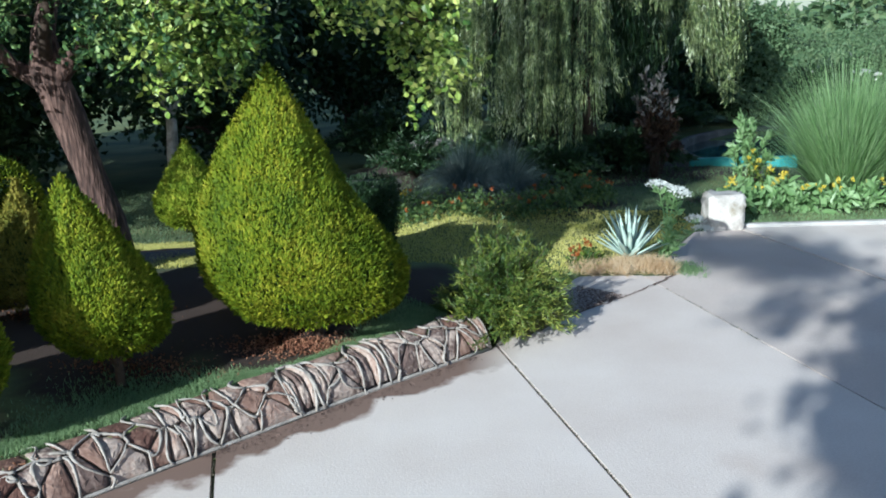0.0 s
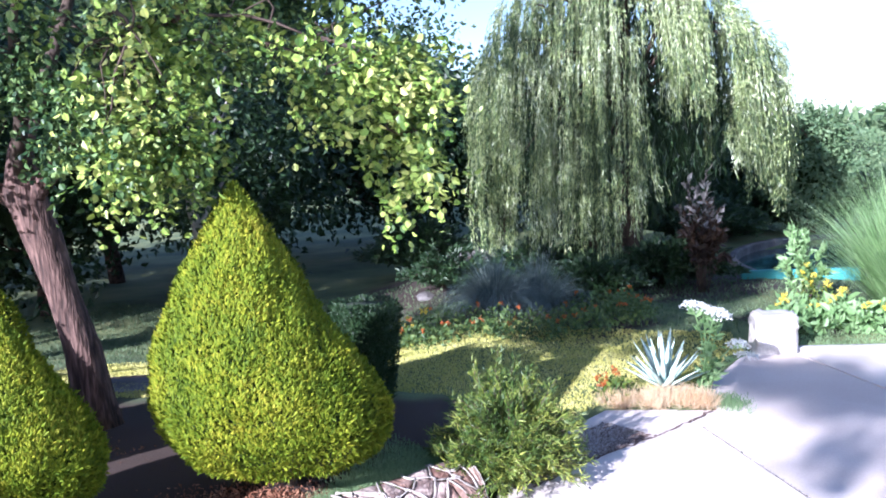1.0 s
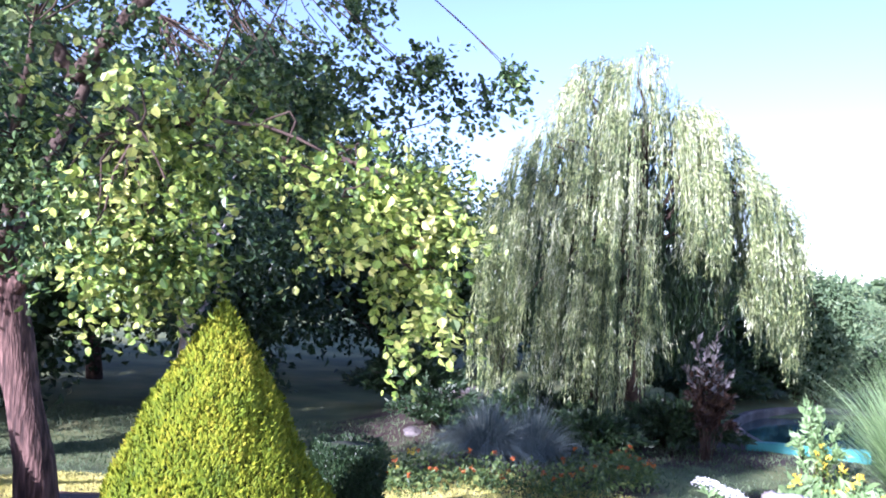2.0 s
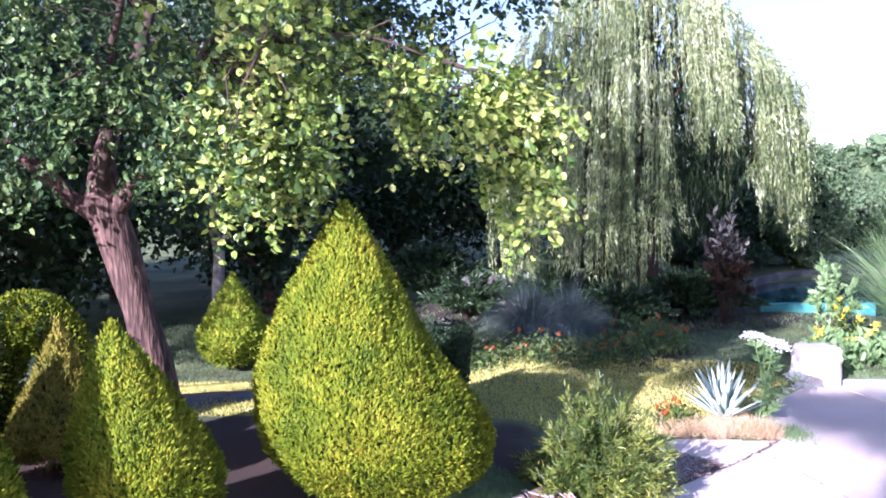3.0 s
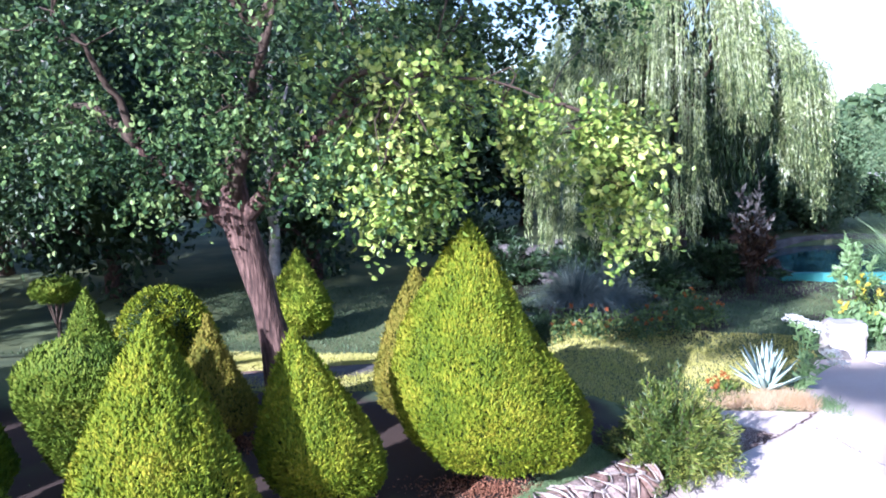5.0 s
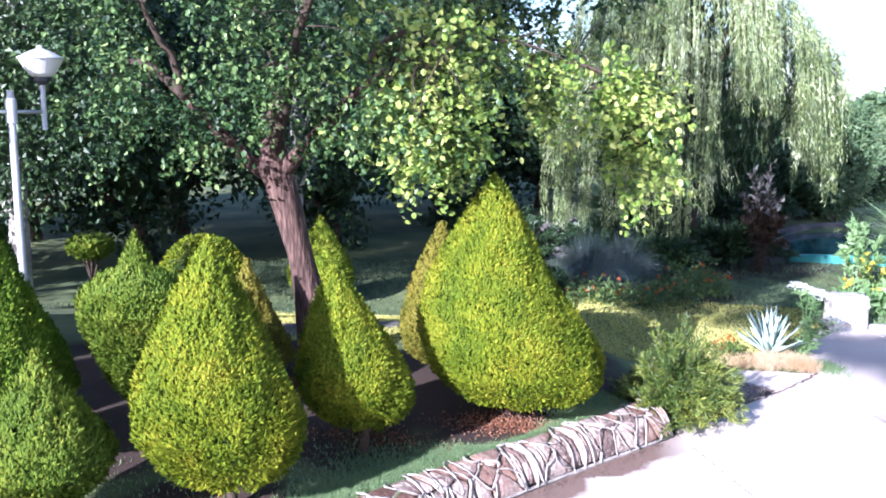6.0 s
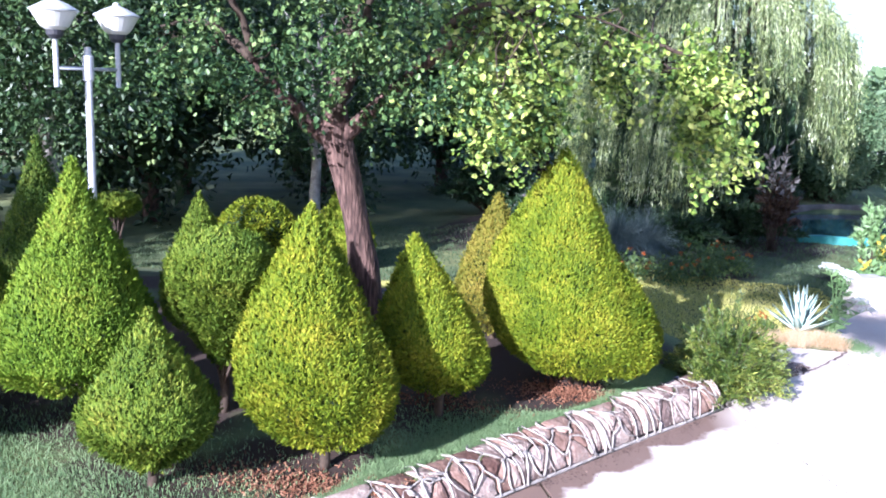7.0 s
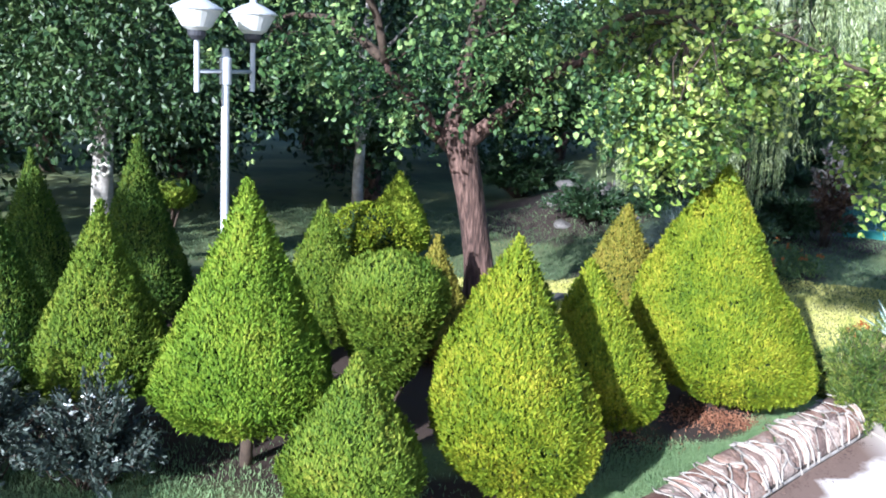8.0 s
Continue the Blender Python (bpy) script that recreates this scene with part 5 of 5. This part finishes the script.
def agave(at):
    x, y = at
    g = float(ground_z(x, y))
    ob = thing("agave", "blue-green agave rosette with pointed leaves", "plant", at=(x, y, g))
    r = np.random.default_rng(71)
    for k in range(30):
        a = k * 2.399
        lift = 0.30 + 0.80 * (k / 30)
        L = 0.34 + 0.10 * r.random()
        d = Vector((math.cos(a) * math.cos(lift * 1.35), math.sin(a) * math.cos(lift * 1.35), math.sin(lift * 1.35)))
        sd = d.cross(Vector((0, 0, 1))).normalized()
        up = sd.cross(d)
        v, f = [], []
        prof = [(0.0, 0.026), (0.25, 0.036), (0.55, 0.030), (0.82, 0.016), (1.0, 0.001)]
        for s, w in prof:
            c = d * (L * s + 0.02) + Vector((0, 0, 0.03 + 0.03 * s * s - 0.05 * s * s * (1 - lift)))
            v += [tuple(c - sd * w + up * w * 0.35), tuple(c - up * w * 0.28), tuple(c + sd * w + up * w * 0.35), tuple(c + up * w * 0.05)]
        for j in range(len(prof) - 1):
            for s in range(4):
                q = (s + 1) % 4
                f.append((j * 4 + s, j * 4 + q, j * 4 + 4 + q, j * 4 + 4 + s))
        f += [(3, 2, 1, 0), tuple(range(len(v) - 4, len(v)))]
        part("leaf", mesh_of("leaf", v, f, M_AGAVE, True), ob)


agave((1.44, 7.22))


def white_flower(at):
    """Tall plant with flat white flower heads and pale leaves."""
    x, y = at
    g = float(ground_z(x, y))
    ob = thing("white_flower", "tall pale-leaved plant with flat white flower heads", "flower", at=(x, y, g))
    r = np.random.default_rng(81)
    for k, (dx, dy, h) in enumerate([(-0.15, 0.0, 0.76), (-0.07, 0.03, 0.73), (0.03, -0.02, 0.70), (0.09, 0.03, 0.66), (0.20, 0.02, 0.44), (0.25, -0.03, 0.36)]):
        t = Tubes()
        pts = curve_points((-0.06 + r.normal(0, .02), r.normal(0, .02), -0.02), (dx, dy, h), (-dx * .25, 0, 0.04), 6)
        t.add(pts, taper(0.009, 0.004, 6), 6)
        stalk = part("stalk", t.mesh("stalk", M_REED), ob)
        P = np.array([tuple(p) for p in pts])
        m = 34
        ss = r.uniform(0.1, 0.93, m)
        k0 = np.minimum((ss * 6).astype(int), 5)
        b = P[k0] * (1 - (ss * 6 - k0)[:, None]) + P[k0 + 1] * (ss * 6 - k0)[:, None]
        s = r.uniform(0.05, 0.12, m)
        part("leaves", blades_mesh("leaves", b, r.normal(0, 1, (m, 3)) * np.array([1, 1, .3]) + np.array([0, 0, .5]), r.normal(0, 1, (m, 3)), s, s * 0.42, M_REED), stalk)
        m = 110
        a, q = r.uniform(0, 6.3, m), np.sqrt(r.uniform(0, 1, m)) * 0.085
        b = np.stack([dx + q * np.cos(a), dy + q * np.sin(a), h + 0.012 - q * q * 4 + r.normal(0, .005, m)], 1)
        s = r.uniform(0.018, 0.032, m)
        part("flower_head", blades_mesh("flower_head", b, r.normal(0, 1, (m, 3)) + np.array([0, 0, .4]), r.normal(0, 1, (m, 3)), s, s * 0.8, M_WHITE), stalk, "flat white flower head")


white_flower((1.81, 7.28))


def stone_block():
    bm = bmesh.new()
    bmesh.ops.create_cube(bm, size=1)
    bmesh.ops.scale(bm, vec=(0.36, 0.32, 0.40), verts=bm.verts)
    bmesh.ops.subdivide_edges(bm, edges=bm.edges[:], cuts=7, use_grid_fill=True)
    for v in bm.verts:
        n = noise.noise_vector(v.co * 4.0) * 0.012 + noise.noise_vector(v.co * 16.0) * 0.007
        v.co += n
        v.co.x *= 1.0 - 0.10 * max(0, v.co.z)
    bmesh.ops.bevel(bm, geom=[e for e in bm.edges if e.calc_face_angle(0) > 0.9], offset=0.02, segments=2, affect="EDGES")
    me = bpy.data.meshes.new("stone_block")
    bm.to_mesh(me)
    bm.free()
    me.materials.append(M_BLOCK)
    me.shade_smooth()
    ob = single("stone_block", me, "rough-hewn whitish stone block at the drive's corner", "stone", at=(2.56, 8.60, 0.15))
    ob.rotation_euler = (0, 0.03, 0.06)


stone_block()


def rocks():
    r = np.random.default_rng(91)
    for k in range(15):
        x, y = r.uniform(-1.5, 0.0), r.uniform(12.0, 14.8)
        s = r.uniform(0.10, 0.26)
        bm = bmesh.new()
        bmesh.ops.create_icosphere(bm, subdivisions=3, radius=1)
        for v in bm.verts:
            v.co += noise.noise_vector(v.co * 1.6 + Vector((k * 7.0, 0, 0))) * 0.35
            v.co = Vector((v.co.x * s, v.co.y * s * 0.8, v.co.z * s * 0.42))
        me = bpy.data.meshes.new("rock")
        bm.to_mesh(me)
        bm.free()
        me.materials.append(M_SHADED_ROCK)
        ob = single("rock", me, "pale grey flat rock coloured dark for the shaded rockery", "rock", "rockery rocks", at=(x, y, float(ground_z(x, y)) + s * 0.16))
        ob.rotation_euler = (r.normal(0, .15), r.normal(0, .15), r.uniform(0, 6))


rocks()


def flower_row(points, name, label, petals, spread, tall, seed, per=34, leaf_material=None, blooms=3, leaf=0.05):
    """Low bedding plants, each with a mound of leaves and a few blooms."""
    r = np.random.default_rng(700 + seed)
    for x, y in points:
        x, y = x + r.normal(0, 0.05), y + r.normal(0, 0.05)
        g = float(ground_z(x, y))
        h = tall * r.uniform(0.7, 1.25)
        ob = thing(name, label, "flower", "bedding flowers", at=(x, y, g))
        m = per * 4
        a, q = r.uniform(0, 6.3, m), np.sqrt(r.uniform(0, 1, m)) * spread
        b = np.stack([q * np.cos(a), q * np.sin(a), h * (1 - 0.6 * (q / spread) ** 2) * r.uniform(0.05, 0.95, m)], 1)
        s = leaf * r.uniform(0.6, 1.4, m)
        part("leaves", blades_mesh("leaves", b, r.normal(0, 1, (m, 3)) + np.array([0, 0, .5]), r.normal(0, 1, (m, 3)), s, s * 0.55, leaf_material or M_ROSEMARY, 0.2, leaf > 0.06), ob)
        m = 12
        for c, d in zip(r.uniform(0, 6.3, blooms), np.sqrt(r.uniform(0, 1, blooms)) * spread * 0.8):
            b = np.array([d * math.cos(c), d * math.sin(c), h * (1 - 0.5 * (d / spread) ** 2) + 0.02]) + r.normal(0, 0.008, (m, 3))
            s = r.uniform(0.02, 0.035, m)
            part("bloom", blades_mesh("bloom", b, r.normal(0, 1, b.shape) + np.array([0, 0, .3]), r.normal(0, 1, b.shape), s, s * 0.8, petals), ob)


ISLAND = [(-0.75, 8.50), (-0.45, 8.50), (-0.15, 8.56), (0.15, 8.66), (0.45, 8.80), (0.75, 8.95), (1.02, 9.14), (1.25, 9.36), (1.42, 9.66), (1.50, 10.0), (1.48, 10.4)]
flower_row(ISLAND, "marigold", "low bedding plant with orange-red blooms at the bed's edge", M_RED, 0.19, 0.22, 1, 44, M_ISLAND, blooms=2)
flower_row([(x - 0.1, y + 0.35) for x, y in ISLAND], "marigold", "low bedding plant with orange-red blooms at the bed's edge", M_RED, 0.24, 0.28, 2, 60, M_ISLAND, blooms=1)
flower_row([(-0.95, 8.75), (-1.0, 9.1), (-0.7, 9.2)], "yellow_bedding", "low bedding plant with yellow blooms", M_YELLOW, 0.18, 0.26, 3)
flower_row([(2.95, 9.30), (3.15, 9.40), (3.40, 9.30), (3.65, 9.38), (3.90, 9.25), (4.15, 9.3), (4.4, 9.25), (4.65, 9.2), (3.05, 9.7), (3.5, 9.7)], "yellow_bedding", "low bedding plant with yellow blooms", M_YELLOW, 0.24, 0.36, 4, 30, M_REED, blooms=4, leaf=0.11)
flower_row([(3.15, 9.95), (3.3, 10.05), (3.25, 9.9)], "yellow_bedding", "yellow blooms among leaves", M_YELLOW, 0.10, 0.55, 5)
flower_row([(1.0, 7.12), (1.12, 7.2), (0.98, 6.98)], "marigold", "low bedding plant with orange-red blooms", M_RED, 0.12, 0.18, 6)


# ---------------------------------------------------------------- grass, litter
def scatter(name, n, where, length, width, material, label, up=1.0, seed=0, lay=0.45, flat=False, category="grass", edge=0.10):
    r = np.random.default_rng(800 + seed)
    x, y = where(r, n)
    z = ground_z(x, y)
    d = inside_garden(x, y)
    ok = d > edge
    x, y, z = x[ok], y[ok], np.maximum(z[ok], 0.0 if edge < 0.1 else -9.0)
    n = len(x)
    base = np.stack([x, y, z - (0.0 if flat else 0.01) + (0.006 if flat else 0)], 1)
    way = r.normal(0, lay, (n, 3)) + np.array([0, 0, up])
    s = r.uniform(length * 0.5, length * 1.3, n)
    me = blades_mesh(name, base, way, r.normal(0, 1, (n, 3)), s, width * r.uniform(0.7, 1.4, n), material)
    return single(name, me, label, category, kind="stuff")


def wall_strip(r, n):
    s = r.uniform(0, 1, n)
    P = np.array([(-4.6, 0.01)] + WALL_LINE[2:])
    m = len(P) - 1
    k = np.minimum((s * m).astype(int), m - 1)
    p = P[k] * (1 - (s * m - k)[:, None]) + P[k + 1] * (s * m - k)[:, None]
    off = 0.27 + np.abs(r.normal(0, 0.24, n)) * (0.55 + 0.45 * np.sin(p[:, 0] * 4.3 + 0.7))
    return p[:, 0] - 0.72 * off, p[:, 1] + 0.69 * off


def dry_clumps(r, n):
    c = np.stack([r.uniform(1.0, 1.80, 26), 6.88 + np.abs(r.normal(0, 0.13, 26))], 1)[r.integers(0, 26, n)]
    return c[:, 0] + r.normal(0, 0.04, n), c[:, 1] + r.normal(0, 0.05, n)


scatter("grass_strip", 75000, wall_strip, 0.036, 0.005, M_GRASS, "soft short grass along the wall top", seed=1)
scatter("grass_corner", 90000, lambda r, n: (-4.3 + r.normal(0, 0.95, n), 2.3 + r.normal(0, 0.55, n)), 0.040, 0.005, M_GRASS, "soft short grass beside the bushes", seed=2)
scatter("back_lawn", 100000, lambda r, n: (r.uniform(-4.5, 2.3, n), r.uniform(6.6, 9.3, n)), 0.034, 0.010, M_LAWN_BLADE, "short lawn coloured as sunlit", seed=3)
scatter("far_lawn", 26000, lambda r, n: (r.uniform(-7.0, 4.5, n), r.uniform(9.0, 14.0, n)), 0.05, 0.014, M_SHADED_LAWN, "short lawn coloured dark as shade", seed=4)
scatter("verge", 9000, lambda r, n: (r.uniform(2.6, 7.0, n), r.uniform(8.65, 9.4, n)), 0.04, 0.008, M_GRASS, "narrow grass verge", seed=5)
scatter("dry_tuft", 7500, lambda r, n: dry_clumps(r, n), 0.12, 0.0045, M_DRY, "straw-coloured dry edging grass", seed=6, lay=0.8, edge=-0.10)
scatter("corner_weeds", 900, lambda r, n: (1.88 + r.normal(0, 0.06, n), 6.96 + r.normal(0, 0.10, n)), 0.05, 0.006, M_GRASS, "brownish green weeds at the paving corner", seed=8, lay=0.6, edge=-0.35)


def litter(r, n):
    k = np.array([0, 0, 0, 1, 1, 1, 2, 3, 3])[r.integers(0, 9, n)]
    c = np.array([(-0.85, 4.70), (-2.3, 3.05), (-1.7, 4.3), (-2.6, 5.3)])[k]
    return c[:, 0] + r.normal(0, 0.24, n), c[:, 1] + r.normal(0, 0.09, n)


scatter("leaf_litter", 5600, litter, 0.024, 0.012, M_CHIP, "red-brown leaf litter and bark chips", up=0.05, seed=7, lay=0.6, flat=True, category="litter")


def washed_soil():
    """Dark soil and bits washed over the wall's foot onto the concrete."""
    r = np.random.default_rng(95)
    n = 700
    s = r.uniform(0.0, 1.0, n)
    x0, y0 = -1.15 + 1.30 * s, 3.61 + 1.36 * s
    off = np.abs(r.normal(0, 1, n)) * (0.03 + 0.07 * np.sin(s * 7.0) ** 2)
    base = np.stack([x0 + 0.02 + 0.72 * off, y0 - 0.69 * off - 0.02, np.full(n, 0.004)], 1)
    size = r.uniform(0.005, 0.022, n)
    way = r.normal(0, 1, (n, 3)) * np.array([1, 1, 0.06])
    me = blades_mesh("washed_soil", base, way, r.normal(0, 1, (n, 3)) * np.array([1, 1, 0.05]), size, size * 0.7, M_SOIL, 0.05)
    single("washed_soil", me, "red-brown soil and bits washed onto the concrete", "soil", kind="stuff")


washed_soil()


def shrub_shadow_soil():
    """Soil bits on the concrete beside the shrub, spread dark to deepen its shadow."""
    r = np.random.default_rng(96)
    n = 9000
    k = r.uniform(0, 1, n) ** 0.8
    across = r.uniform(0, 1, n) ** 1.4
    base = np.stack([0.50 + 0.75 * k - 0.30 * across, 5.33 + 0.90 * k + 0.28 * across, np.full(n, 0.004)], 1)
    size = r.uniform(0.004, 0.018, n)
    me = blades_mesh("shadow_soil_patch", base, r.normal(0, 1, (n, 3)) * np.array([1, 1, 0.06]), r.normal(0, 1, (n, 3)) * np.array([1, 1, 0.05]), size, size * 0.6, M_SOIL, 0.05)
    single("shadow_soil_patch", me, "dark soil bits deepening the shrub's shadow on the concrete", "soil", kind="stuff")


shrub_shadow_soil()


# ---------------------------------------------------------------- pond
def pond():
    # the far bank: a curved rim running back from the painted wall
    bank = [(5.9 - 2.55 * math.cos(a), 14.2 + 3.6 * math.sin(a)) for a in np.linspace(-0.40, 1.9, 40)]
    v = [(x, y, -0.10) for x, y in bank] + [(8.2, 12.75, -0.10), (3.4, 12.75, -0.10)]
    single("water", mesh_of("water", v, [tuple(range(len(v)))], M_WATER), "dark still pond water", "water", kind="structure")
    pool = thing("pond_edge", "low pond surround, turquoise front wall and a pale stone rim", "pond", kind="structure")
    v, f = [], []
    for x, y in bank:
        d = Vector((x - 5.9, y - 14.2)).normalized()
        for q, z in ((-0.02, -0.25), (-0.02, 0.03), (0.0, 0.055), (0.08, 0.055), (0.10, 0.02), (0.10, -0.25)):
            v.append((x + d.x * q, y + d.y * q, z))
    for k in range(len(bank) - 1):
        for j in range(5):
            f.append((k * 6 + j, k * 6 + 6 + j, k * 6 + 7 + j, k * 6 + 1 + j))
    f += [tuple(range(6)), tuple(len(v) - 1 - q for q in range(6))]
    part("rim", mesh_of("rim", v, f, M_SHADED_ROCK), pool, "pale stone rim coloured grey as in shade")
    line = [(3.06 + 0.09 * k, 12.62 - 0.02 * math.sin(k)) for k in range(18)]
    v, f = [], []
    for x, y in line:
        v += [(x, y, -0.3), (x, y, 0.15), (x, y + 0.10, 0.15), (x, y + 0.10, -0.3)]
    for k in range(len(line) - 1):
        for j in range(3):
            f.append((k * 4 + j, (k + 1) * 4 + j, (k + 1) * 4 + j + 1, k * 4 + j + 1))
    f += [(0, 1, 2, 3), tuple(len(v) - 1 - q for q in range(4))]
    part("painted_wall", mesh_of("painted_wall", v, f, M_TURQUOISE), pool, "turquoise painted low wall")


pond()


def far_hut():
    """A low pale outbuilding far beyond the garden."""
    ob = thing("far_hut", "small pale plastered outbuilding far beyond the garden", "hut", at=(HUT[0], HUT[1], 0))
    part("wall", box_mesh("wall", (1.5, 1.2, 0.62), M_PLASTER, 0.02), ob)
    v = [(-0.82, -0.7, 0.62), (0.82, -0.7, 0.62), (0.82, 0.7, 0.70), (-0.82, 0.7, 0.70), (-0.82, -0.7, 0.68), (0.82, -0.7, 0.68), (0.82, 0.7, 0.76), (-0.82, 0.7, 0.76)]
    part("roof", mesh_of("roof", v, [(3, 2, 1, 0), (4, 5, 6, 7), (0, 1, 5, 4), (1, 2, 6, 5), (2, 3, 7, 6), (3, 0, 4, 7)], M_KERB), ob, "flat grey roof")


HUT = (10.1, 26.0)
far_hut()
